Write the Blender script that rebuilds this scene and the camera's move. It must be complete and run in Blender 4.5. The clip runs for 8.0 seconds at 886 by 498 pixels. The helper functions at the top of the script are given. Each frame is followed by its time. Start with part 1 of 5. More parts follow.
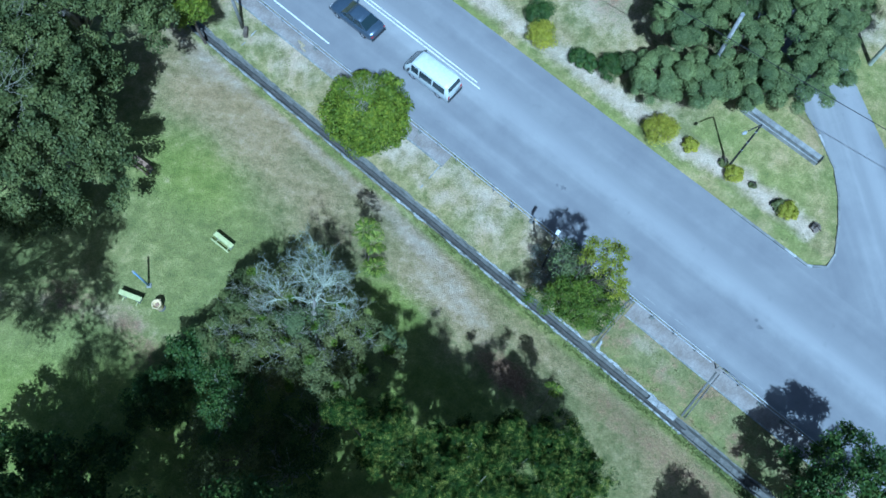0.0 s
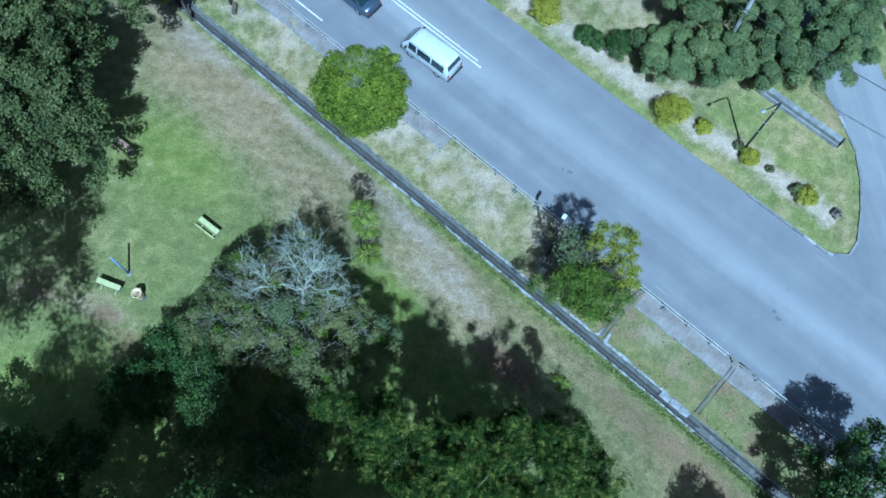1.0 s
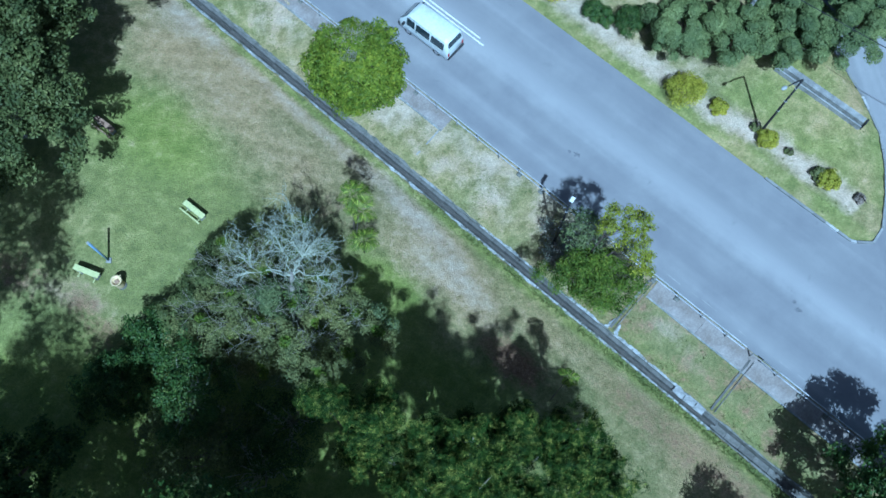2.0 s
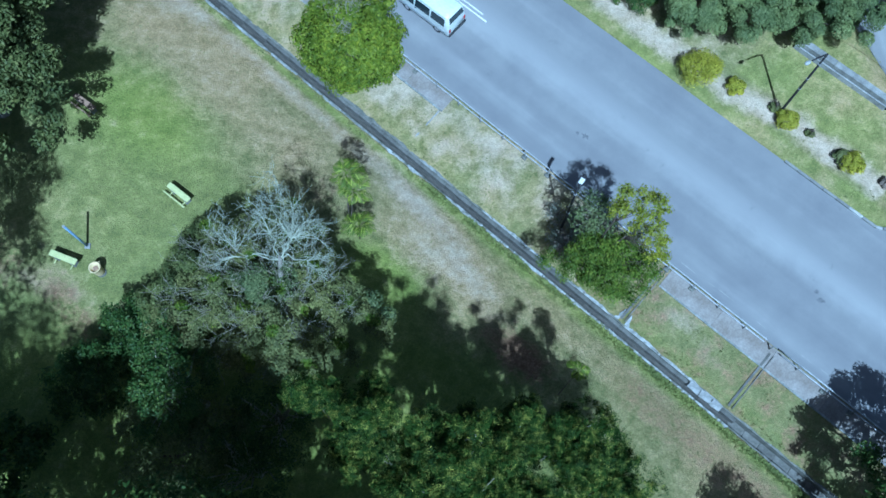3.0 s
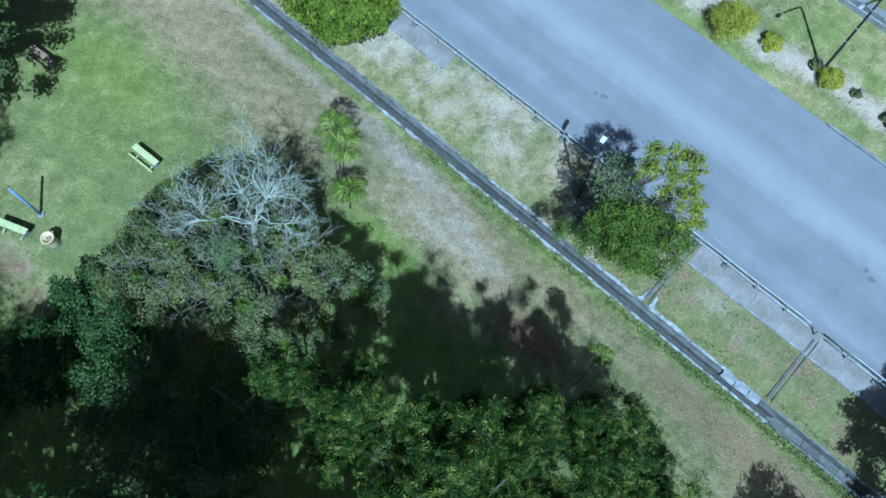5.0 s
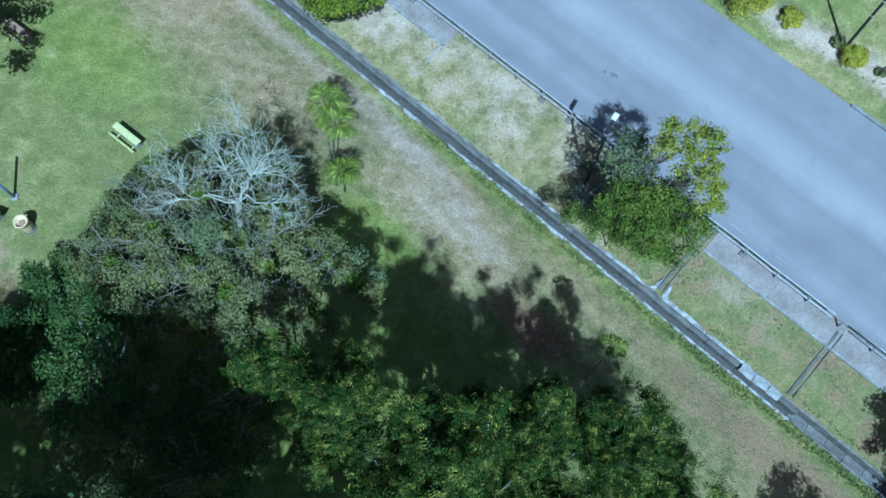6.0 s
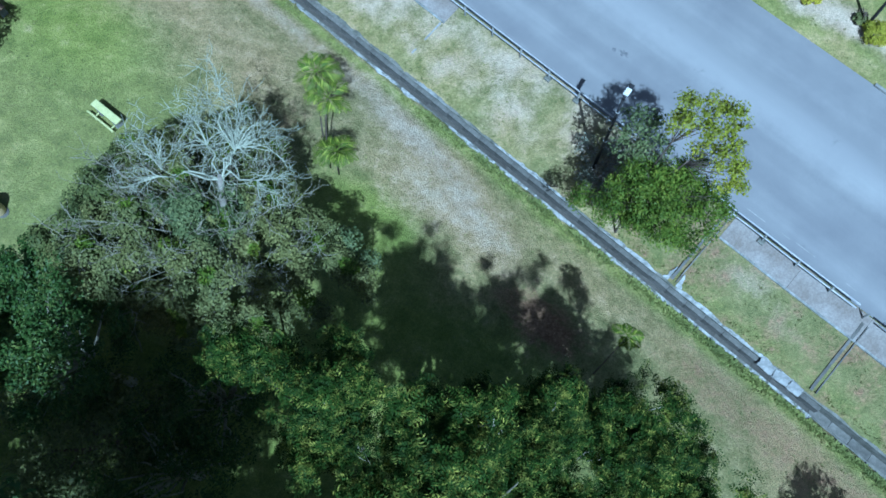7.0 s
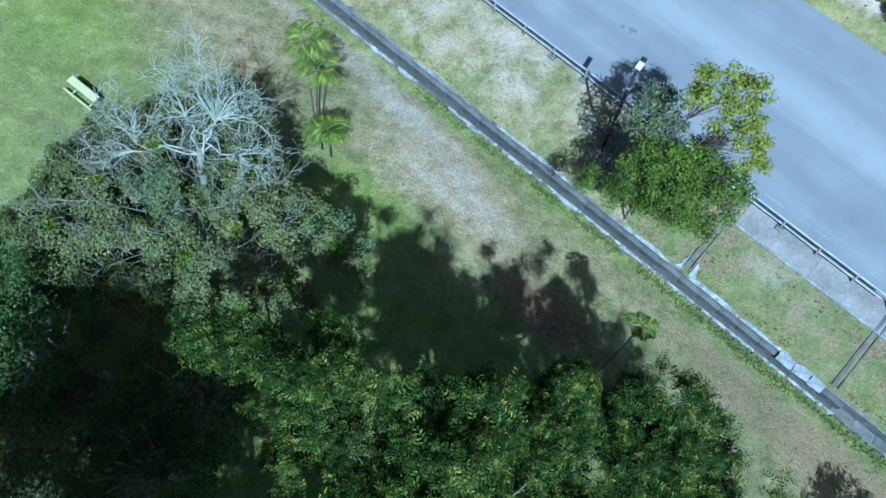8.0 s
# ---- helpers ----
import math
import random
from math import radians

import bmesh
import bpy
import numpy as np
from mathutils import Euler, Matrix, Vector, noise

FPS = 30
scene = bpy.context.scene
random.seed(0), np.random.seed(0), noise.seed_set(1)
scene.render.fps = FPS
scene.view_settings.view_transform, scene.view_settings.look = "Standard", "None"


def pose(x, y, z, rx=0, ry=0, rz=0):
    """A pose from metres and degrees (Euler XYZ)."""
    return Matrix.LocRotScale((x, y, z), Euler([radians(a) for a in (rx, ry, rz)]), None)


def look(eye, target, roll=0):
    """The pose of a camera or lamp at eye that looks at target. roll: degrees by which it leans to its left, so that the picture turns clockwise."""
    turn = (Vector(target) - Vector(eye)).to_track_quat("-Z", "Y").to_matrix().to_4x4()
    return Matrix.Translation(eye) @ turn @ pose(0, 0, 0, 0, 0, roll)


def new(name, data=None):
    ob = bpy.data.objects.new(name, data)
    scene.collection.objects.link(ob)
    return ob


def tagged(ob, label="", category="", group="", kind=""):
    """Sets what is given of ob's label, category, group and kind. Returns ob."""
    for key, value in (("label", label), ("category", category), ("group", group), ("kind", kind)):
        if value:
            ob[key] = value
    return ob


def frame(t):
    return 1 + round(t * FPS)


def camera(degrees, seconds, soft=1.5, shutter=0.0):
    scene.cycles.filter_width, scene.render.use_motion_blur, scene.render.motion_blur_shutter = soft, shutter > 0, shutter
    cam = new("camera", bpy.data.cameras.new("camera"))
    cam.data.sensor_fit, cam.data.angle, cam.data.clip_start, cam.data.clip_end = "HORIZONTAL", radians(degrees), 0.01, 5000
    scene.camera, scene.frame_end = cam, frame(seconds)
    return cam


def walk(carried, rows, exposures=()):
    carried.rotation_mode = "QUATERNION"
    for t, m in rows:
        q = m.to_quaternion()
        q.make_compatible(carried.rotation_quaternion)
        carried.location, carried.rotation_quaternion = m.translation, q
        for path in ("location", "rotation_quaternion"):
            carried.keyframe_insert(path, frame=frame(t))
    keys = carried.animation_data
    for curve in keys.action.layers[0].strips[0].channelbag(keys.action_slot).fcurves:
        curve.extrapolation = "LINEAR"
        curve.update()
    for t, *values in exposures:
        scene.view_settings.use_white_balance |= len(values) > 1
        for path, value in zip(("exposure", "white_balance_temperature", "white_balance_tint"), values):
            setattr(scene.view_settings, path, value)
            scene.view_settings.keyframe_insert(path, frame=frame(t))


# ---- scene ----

# ---------- camera ----------
cam = camera(56.0, 8.0, soft=1.65)
ROWS = [
    (0.0, 0.000, 0.000, 55.015, 18.867, -0.692, 2.024),
    (0.5, 0.077, 0.129, 53.344, 18.858, -0.678, 2.048),
    (1.0, 0.145, 0.256, 51.714, 18.844, -0.656, 2.080),
    (1.5, 0.204, 0.380, 50.126, 18.826, -0.627, 2.119),
    (2.0, 0.256, 0.502, 48.579, 18.805, -0.594, 2.162),
    (2.5, 0.299, 0.621, 47.072, 18.782, -0.558, 2.208),
    (3.0, 0.335, 0.736, 45.606, 18.759, -0.522, 2.257),
    (3.5, 0.365, 0.848, 44.179, 18.737, -0.487, 2.306),
    (4.0, 0.388, 0.957, 42.792, 18.715, -0.456, 2.355),
    (4.5, 0.406, 1.061, 41.445, 18.696, -0.431, 2.403),
    (5.0, 0.418, 1.161, 40.136, 18.680, -0.413, 2.447),
    (5.5, 0.426, 1.256, 38.866, 18.669, -0.404, 2.486),
    (6.0, 0.430, 1.346, 37.634, 18.663, -0.407, 2.520),
    (6.5, 0.430, 1.431, 36.440, 18.663, -0.424, 2.546),
    (7.0, 0.426, 1.510, 35.283, 18.670, -0.455, 2.565),
    (7.5, 0.420, 1.583, 34.164, 18.686, -0.505, 2.573),
    (8.0, 0.412, 1.651, 33.081, 18.711, -0.574, 2.570),
]
walk(cam, [(t, pose(x, y, z, rx, ry, rz)) for t, x, y, z, rx, ry, rz in ROWS],
     exposures=[(0.0, 0.40, 3980, -2), (6.8, 0.47, 4060, -2), (8.0, 0.62, 4060, -2)])

# ---------- world and sun ----------
SUN_EL, SUN_AZ = radians(58.0), radians(-79.0)
world = bpy.data.worlds.new("world")
scene.world = world
world.use_nodes = True
wn = world.node_tree
sky = wn.nodes.new("ShaderNodeTexSky")
sky.sky_type = "NISHITA"
sky.sun_disc = False
sky.air_density, sky.dust_density, sky.ozone_density = 0.9, 4.0, 0.3
sky.sun_elevation = SUN_EL
sky.sun_rotation = radians(90) - SUN_AZ
wn.nodes["Background"].inputs["Strength"].default_value = 0.03
wn.links.new(sky.outputs["Color"], wn.nodes["Background"].inputs["Color"])
sun_data = bpy.data.lights.new("sun", "SUN")
sun_data.energy, sun_data.angle, sun_data.color = 4.6, radians(0.55), (1.0, 0.96, 0.88)
sun = new("sun", sun_data)
to_sun = Vector((math.cos(SUN_AZ) * math.cos(SUN_EL), math.sin(SUN_AZ) * math.cos(SUN_EL), math.sin(SUN_EL)))
sun.matrix_world = look(to_sun * 100, (0, 0, 0))

# ---------- materials ----------
def mat(name, rough=0.8, metal=0.0, spec=0.3):
    m = bpy.data.materials.new(name)
    m.use_nodes = True
    b = m.node_tree.nodes["Principled BSDF"]
    b.inputs["Roughness"].default_value = rough
    b.inputs["Metallic"].default_value = metal
    b.inputs["Specular IOR Level"].default_value = spec
    return m, m.node_tree.nodes, m.node_tree.links, b


def noise_node(n, l, scale, detail=4.0, rough=0.6, coord="Object"):
    tc = n.new("ShaderNodeTexCoord")
    t = n.new("ShaderNodeTexNoise")
    t.inputs["Scale"].default_value = scale
    t.inputs["Detail"].default_value = detail
    t.inputs["Roughness"].default_value = rough
    l.new(tc.outputs[coord], t.inputs["Vector"])
    return t.outputs["Fac"]


def ramp(n, l, fac, stops):
    r = n.new("ShaderNodeValToRGB")
    while len(r.color_ramp.elements) < len(stops):
        r.color_ramp.elements.new(0.5)
    for e, (p, c) in zip(r.color_ramp.elements, stops):
        e.position, e.color = p, (*c, 1)
    l.new(fac, r.inputs["Fac"])
    return r.outputs["Color"]


def mix(n, l, fac, a, b, kind="MIX"):
    m = n.new("ShaderNodeMix")
    m.data_type, m.blend_type = "RGBA", kind
    for sock, v in ((m.inputs[0], fac), (m.inputs[6], a), (m.inputs[7], b)):
        if isinstance(v, (int, float)):
            sock.default_value = v
        elif isinstance(v, tuple):
            sock.default_value = (*v, 1)
        else:
            l.new(v, sock)
    return m.outputs[2]


def bump(n, l, b, height, strength=0.3, dist=0.05):
    k = n.new("ShaderNodeBump")
    k.inputs["Strength"].default_value = strength
    k.inputs["Distance"].default_value = dist
    l.new(height, k.inputs["Height"])
    l.new(k.outputs["Normal"], b.inputs["Normal"])


def maths(n, l, op, a, b=None):
    k = n.new("ShaderNodeMath")
    k.operation = op
    for sock, v in zip(k.inputs, (a, b)):
        if v is None:
            continue
        if isinstance(v, (int, float)):
            sock.default_value = v
        else:
            l.new(v, sock)
    return k.outputs[0]


def speckled(name, dark, light, scale=3.0, fine=25.0, rough=0.85, strength=0.3, dist=0.02, metal=0.0, per_object=0.0):
    """A surface with blotches and a fine grain; per_object varies alike pieces a little."""
    m, n, l, b = mat(name, rough, metal)
    big = noise_node(n, l, scale, 5)
    small = noise_node(n, l, fine, 6, 0.7)
    c = ramp(n, l, big, [(0.3, dark), (0.7, light)])
    g = ramp(n, l, small, [(0.25, (0.55, 0.55, 0.55)), (0.75, (1.25, 1.25, 1.25))])
    c = mix(n, l, 0.8, c, g, "MULTIPLY")
    if per_object:
        oi = n.new("ShaderNodeObjectInfo")
        v = ramp(n, l, oi.outputs["Random"], [(0.0, (1 - per_object,) * 3), (1.0, (1 + per_object,) * 3)])
        c = mix(n, l, 1.0, c, v, "MULTIPLY")
    l.new(c, b.inputs["Base Color"])
    bump(n, l, b, small, strength, dist)
    return m


def foliage(name, dark, mid, light, patch=0.35, through_light=0.2, rough=0.58, swing=0.35, spec=0.2, drift=0.0):
    """Leaves: colour varies leaf by leaf, with drift from spray to spray, and from clump to clump."""
    m, n, l, b = mat(name, rough, 0, spec)
    geo = n.new("ShaderNodeNewGeometry")
    pick = geo.outputs["Random Per Island"]
    if drift:
        wave = n.new("ShaderNodeMapRange")
        wave.inputs[1].default_value, wave.inputs[2].default_value = 0.36, 0.66
        l.new(noise_node(n, l, 3.6, 2, 0.5), wave.inputs[0])
        pick = maths(n, l, "ADD", maths(n, l, "MULTIPLY", pick, 1 - drift), maths(n, l, "MULTIPLY", wave.outputs[0], drift))
    c = ramp(n, l, pick, [(0.0, tuple(0.6 * v + 0.4 * w for v, w in zip(dark, mid))), (0.5, mid), (0.88, tuple(0.6 * v + 0.4 * w for v, w in zip(light, mid))), (1.0, tuple(min(0.8, v * 1.15) for v in light))])
    big = noise_node(n, l, patch, 3)
    v = ramp(n, l, big, [(0.3, (0.97 - swing, 1.03 - swing, 1.01 - swing)), (0.7, (0.95 + swing, 0.87 + swing, 0.72 + swing * 0.94))])
    c = mix(n, l, 1.0, c, v, "MULTIPLY")
    l.new(c, b.inputs["Base Color"])
    tr = n.new("ShaderNodeBsdfTranslucent")
    l.new(c, tr.inputs["Color"])
    ms = n.new("ShaderNodeMixShader")
    ms.inputs[0].default_value = through_light
    l.new(b.outputs[0], ms.inputs[1])
    l.new(tr.outputs[0], ms.inputs[2])
    l.new(ms.outputs[0], n["Material Output"].inputs["Surface"])
    return m


def ground_material():
    """Park grass: lush, plain and dry turf, bare earth and fallen leaves, blended by the cover attribute."""
    m, n, l, b = mat("ground_cover", 0.95, 0, 0.1)
    at = n.new("ShaderNodeAttribute")
    at.attribute_name = "cover"
    sep = n.new("ShaderNodeSeparateColor")
    l.new(at.outputs["Color"], sep.inputs[0])
    n1 = noise_node(n, l, 0.22, 5, 0.6)
    n2 = noise_node(n, l, 1.3, 5, 0.6)
    n3 = noise_node(n, l, 7.0, 5, 0.7)
    n4 = noise_node(n, l, 17.0, 4, 0.75)
    n5 = noise_node(n, l, 3.1, 3, 0.55)
    green = ramp(n, l, n2, [(0.28, (0.145, 0.152, 0.06)), (0.5, (0.206, 0.207, 0.088)), (0.75, (0.27, 0.266, 0.128))])
    lush = ramp(n, l, n2, [(0.28, (0.162, 0.198, 0.042)), (0.7, (0.27, 0.3, 0.08))])
    dry = ramp(n, l, n2, [(0.25, (0.282, 0.214, 0.11)), (0.5, (0.368, 0.284, 0.157)), (0.75, (0.455, 0.36, 0.217))])
    sand = ramp(n, l, n2, [(0.3, (0.37, 0.305, 0.225)), (0.7, (0.51, 0.44, 0.345))])
    litter = ramp(n, l, n3, [(0.3, (0.15, 0.095, 0.055)), (0.7, (0.3, 0.2, 0.125))])

    def mask(src, gain, k):
        a = maths(n, l, "ADD", maths(n, l, "MULTIPLY", maths(n, l, "SUBTRACT", n2, 0.5), k), src)
        a = maths(n, l, "ADD", a, maths(n, l, "MULTIPLY", maths(n, l, "SUBTRACT", n3, 0.5), k * 0.6))
        a = maths(n, l, "ADD", a, maths(n, l, "MULTIPLY", maths(n, l, "SUBTRACT", n5, 0.5), k * 0.6))
        s = n.new("ShaderNodeMapRange")
        s.interpolation_type = "SMOOTHSTEP"
        s.inputs[1].default_value, s.inputs[2].default_value = 0.5 - gain, 0.5 + gain
        l.new(a, s.inputs[0])
        return s.outputs[0]

    c = mix(n, l, mask(sep.outputs[2], 0.45, 0.6), green, lush)
    c = mix(n, l, mask(sep.outputs[0], 0.5, 0.9), c, dry)
    c = mix(n, l, mask(sep.outputs[1], 0.45, 0.7), c, sand)
    c = mix(n, l, mask(at.outputs["Alpha"], 0.3, 0.9), c, litter)
    v = ramp(n, l, n3, [(0.25, (0.66, 0.69, 0.66)), (0.75, (1.3, 1.27, 1.24))])
    c = mix(n, l, 0.8, c, v, "MULTIPLY")
    v = ramp(n, l, n4, [(0.28, (0.56, 0.6, 0.56)), (0.5, (1.0, 1.0, 1.0)), (0.72, (1.5, 1.46, 1.38))])
    c = mix(n, l, 0.85, c, v, "MULTIPLY")
    v = ramp(n, l, n1, [(0.3, (0.88, 0.91, 0.88)), (0.7, (1.1, 1.06, 1.03))])
    c = mix(n, l, 1.0, c, v, "MULTIPLY")
    l.new(c, b.inputs["Base Color"])
    h = maths(n, l, "ADD", n3, maths(n, l, "MULTIPLY", n4, 0.8))
    bump(n, l, b, h, 0.8, 0.09)
    return m


def asphalt_material():
    """Old sun-bleached asphalt: pale tracks along the lane (local x), patches and fine grit."""
    m, n, l, b = mat("old_asphalt", 0.8, 0, 0.35)
    tc = n.new("ShaderNodeTexCoord")
    sx = n.new("ShaderNodeSeparateXYZ")
    l.new(tc.outputs["Object"], sx.inputs[0])
    mp = n.new("ShaderNodeMapping")
    mp.inputs["Scale"].default_value = (0.02, 0.55, 1)
    l.new(tc.outputs["Object"], mp.inputs["Vector"])
    st = n.new("ShaderNodeTexNoise")
    st.inputs["Scale"].default_value, st.inputs["Detail"].default_value = 1.0, 5
    l.new(mp.outputs[0], st.inputs["Vector"])
    grit = noise_node(n, l, 60, 3, 0.8)
    patch = noise_node(n, l, 0.35, 6, 0.65)
    c = ramp(n, l, st.outputs["Fac"], [(0.3, (0.17, 0.17, 0.175)), (0.55, (0.212, 0.212, 0.212)), (0.75, (0.275, 0.275, 0.27))])
    v = ramp(n, l, patch, [(0.3, (0.86, 0.86, 0.88)), (0.7, (1.1, 1.1, 1.08))])
    c = mix(n, l, 1.0, c, v, "MULTIPLY")
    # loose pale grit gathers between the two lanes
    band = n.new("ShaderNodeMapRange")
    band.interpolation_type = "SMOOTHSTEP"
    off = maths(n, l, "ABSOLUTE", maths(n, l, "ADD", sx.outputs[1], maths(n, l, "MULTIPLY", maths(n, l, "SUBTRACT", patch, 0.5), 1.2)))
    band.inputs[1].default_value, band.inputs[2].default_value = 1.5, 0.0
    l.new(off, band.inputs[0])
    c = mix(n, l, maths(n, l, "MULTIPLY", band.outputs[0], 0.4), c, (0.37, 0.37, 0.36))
    # oil drips and tar
    spots = noise_node(n, l, 0.9, 2, 0.5)
    fleck = noise_node(n, l, 7.0, 4, 0.7)
    sm = n.new("ShaderNodeMapRange")
    sm.interpolation_type = "SMOOTHSTEP"
    sm.inputs[1].default_value, sm.inputs[2].default_value = 0.66, 0.8
    l.new(maths(n, l, "ADD", maths(n, l, "MULTIPLY", spots, 0.75), maths(n, l, "MULTIPLY", fleck, 0.3)), sm.inputs[0])
    c = mix(n, l, maths(n, l, "MULTIPLY", sm.outputs[0], 0.5), c, (0.1, 0.1, 0.105))
    v = ramp(n, l, grit, [(0.25, (0.8, 0.8, 0.8)), (0.75, (1.18, 1.18, 1.18))])
    c = mix(n, l, 0.7, c, v, "MULTIPLY")
    l.new(c, b.inputs["Base Color"])
    bump(n, l, b, grit, 0.35, 0.01)
    return m


def paint(name, color, rough=0.35, metal=0.0, coat=0.0):
    m, n, l, b = mat(name, rough, metal, 0.5)
    d = noise_node(n, l, 6.0, 5)
    c = ramp(n, l, d, [(0.25, tuple(x * 0.82 for x in color)), (0.7, tuple(min(1, x * 1.06) for x in color))])
    l.new(c, b.inputs["Base Color"])
    b.inputs["Coat Weight"].default_value = coat
    return m


M_GROUND = ground_material()
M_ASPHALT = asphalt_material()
M_CONC = speckled("weathered_concrete", (0.17, 0.17, 0.16), (0.33, 0.33, 0.31), 2.0, 22, per_object=0.18)
M_CONC_PALE = speckled("pale_concrete", (0.2, 0.2, 0.19), (0.4, 0.4, 0.38), 1.8, 12)
M_CONC_DARK = speckled("dark_concrete", (0.045, 0.045, 0.04), (0.13, 0.127, 0.113), 1.1, 16, per_object=0.3)
M_CONC_MOSS = speckled("mossy_concrete", (0.085, 0.09, 0.07), (0.24, 0.235, 0.205), 2.4, 18)
M_CONC_FLOOR = speckled("dark_floor_concrete", (0.05, 0.047, 0.04), (0.13, 0.122, 0.105), 1.4, 14, per_object=0.22)
M_LIP_WHITE = speckled("bleached_cement", (0.16, 0.165, 0.15), (0.5, 0.505, 0.485), 3.2, 11)
M_COPING = speckled("weathered_coping", (0.085, 0.083, 0.072), (0.2, 0.195, 0.175), 1.6, 15, per_object=0.16)
M_LIP = speckled("stained_cement", (0.12, 0.125, 0.11), (0.38, 0.385, 0.365), 1.7, 10)
M_WALK = speckled("stained_path_concrete", (0.175, 0.15, 0.125), (0.31, 0.29, 0.265), 0.7, 11)
M_WHITE = speckled("worn_white_paint", (0.55, 0.55, 0.54), (0.82, 0.82, 0.8), 4.0, 30, 0.7, 0.15, 0.005)
M_PIPE = speckled("galvanised_pipe", (0.32, 0.33, 0.34), (0.52, 0.53, 0.54), 3.0, 30, 0.5, 0.1, 0.005, 0.2)
M_BARK = speckled("bark", (0.07, 0.055, 0.04), (0.19, 0.155, 0.12), 2.5, 16, 0.95, 0.6, 0.03)
M_BARE = speckled("bleached_bark", (0.27, 0.285, 0.21), (0.45, 0.47, 0.36), 1.2, 14, 0.9, 0.3, 0.02)
M_TWIG = speckled("grey_twig", (0.17, 0.16, 0.13), (0.33, 0.31, 0.26), 1.5, 14, 0.95)
M_GREYTWIG = speckled("pale_grey_twig", (0.22, 0.21, 0.155), (0.37, 0.35, 0.265), 1.5, 14, 0.95)
M_WOOD = speckled("weathered_wood", (0.2, 0.13, 0.08), (0.36, 0.25, 0.17), 2.5, 20, 0.85)
M_STEEL = speckled("grey_steel", (0.3, 0.31, 0.32), (0.5, 0.51, 0.52), 2.0, 24, 0.5, 0.1, 0.004, 0.4)
M_DARKSTEEL = speckled("dark_steel", (0.018, 0.018, 0.02), (0.045, 0.045, 0.05), 2.0, 24, 0.55, 0.1, 0.004, 0.3)
M_TABLE = speckled("pale_yellow_paint", (0.42, 0.44, 0.17), (0.58, 0.59, 0.28), 3.0, 26, 0.7, 0.1, 0.004)
M_BLUE = speckled("blue_paint", (0.16, 0.25, 0.38), (0.27, 0.37, 0.5), 3.0, 26, 0.5, 0.1, 0.004)
M_STRAW = speckled("straw_yellow_paint", (0.5, 0.4, 0.2), (0.7, 0.58, 0.33), 6.0, 40, 0.8)
M_RUBBER = speckled("rubber", (0.015, 0.015, 0.016), (0.035, 0.035, 0.035), 6, 40, 0.85)
M_LEAF = foliage("mango_leaf", (0.026, 0.05, 0.01), (0.056, 0.1, 0.021), (0.16, 0.195, 0.045), rough=0.55, spec=0.25, drift=0.5)
M_LEAF_BLUE = foliage("dull_leaf", (0.058, 0.073, 0.022), (0.1, 0.122, 0.04), (0.182, 0.194, 0.068), 0.45, rough=0.6, swing=0.5, drift=0.5)
M_LEAF_BRIGHT = foliage("yellow_green_leaf", (0.06, 0.1, 0.008), (0.135, 0.18, 0.013), (0.28, 0.305, 0.028), 0.9, swing=0.45, drift=0.4)
M_LEAF_MID = foliage("fresh_leaf", (0.05, 0.085, 0.01), (0.105, 0.155, 0.016), (0.22, 0.25, 0.034), 0.8, swing=0.5, drift=0.55)
M_LEAF_OLIVE = foliage("olive_leaf", (0.085, 0.097, 0.035), (0.15, 0.166, 0.06), (0.235, 0.245, 0.092))
M_LEAF_SAGE = foliage("sage_leaf", (0.075, 0.1, 0.042), (0.125, 0.16, 0.068), (0.2, 0.23, 0.1))
M_LEAF_LIME = foliage("lime_leaf", (0.11, 0.135, 0.01), (0.21, 0.235, 0.018), (0.34, 0.35, 0.034), rough=0.45)
# feathery leaf's wide range paints sunlit yellow flecks and shaded gaps into its colour
M_LEAF_FINE = foliage("feathery_leaf", (0.009, 0.021, 0.002), (0.031, 0.06, 0.008), (0.25, 0.255, 0.048), 0.9, rough=0.7, swing=0.6, spec=0.12, drift=0.65)
M_LEAF_GREY = foliage("casuarina_leaf", (0.095, 0.125, 0.045), (0.165, 0.205, 0.075), (0.25, 0.285, 0.115), 0.28, swing=0.5)
M_LEAF_YELLOW = foliage("yellow_shrub_leaf", (0.18, 0.19, 0.015), (0.33, 0.33, 0.028), (0.48, 0.45, 0.05))
M_TUFT = foliage("grass_tuft", (0.12, 0.135, 0.045), (0.19, 0.2, 0.075), (0.27, 0.27, 0.11))
M_FRINGE = foliage("fringe_grass", (0.11, 0.135, 0.04), (0.17, 0.2, 0.06), (0.26, 0.29, 0.1))
M_LEAF_DRY = foliage("dry_leaf", (0.16, 0.12, 0.11), (0.3, 0.25, 0.22), (0.46, 0.41, 0.36))
M_FROND = foliage("palm_leaf", (0.05, 0.08, 0.008), (0.12, 0.165, 0.016), (0.3, 0.34, 0.05))

# ---------- plan: s runs along the road, d across it towards the park ----------
S_DIR = Vector((0.7757, -0.6315)).normalized()
D_DIR = Vector((S_DIR.y, -S_DIR.x))
ORIGIN = Vector((-11.8, 29.8))
ROAD_NEAR, ROAD_FAR, ROAD_Z = -4.75, -14.5, 0.5
ROAD_TURN = math.degrees(math.atan2(S_DIR.y, S_DIR.x))


def P(s, d, z=0.0):
    q = ORIGIN + S_DIR * s + D_DIR * d
    return Vector((q.x, q.y, z))


def SD(x, y):
    v = Vector((x, y)) - ORIGIN
    return v.dot(S_DIR), v.dot(D_DIR)


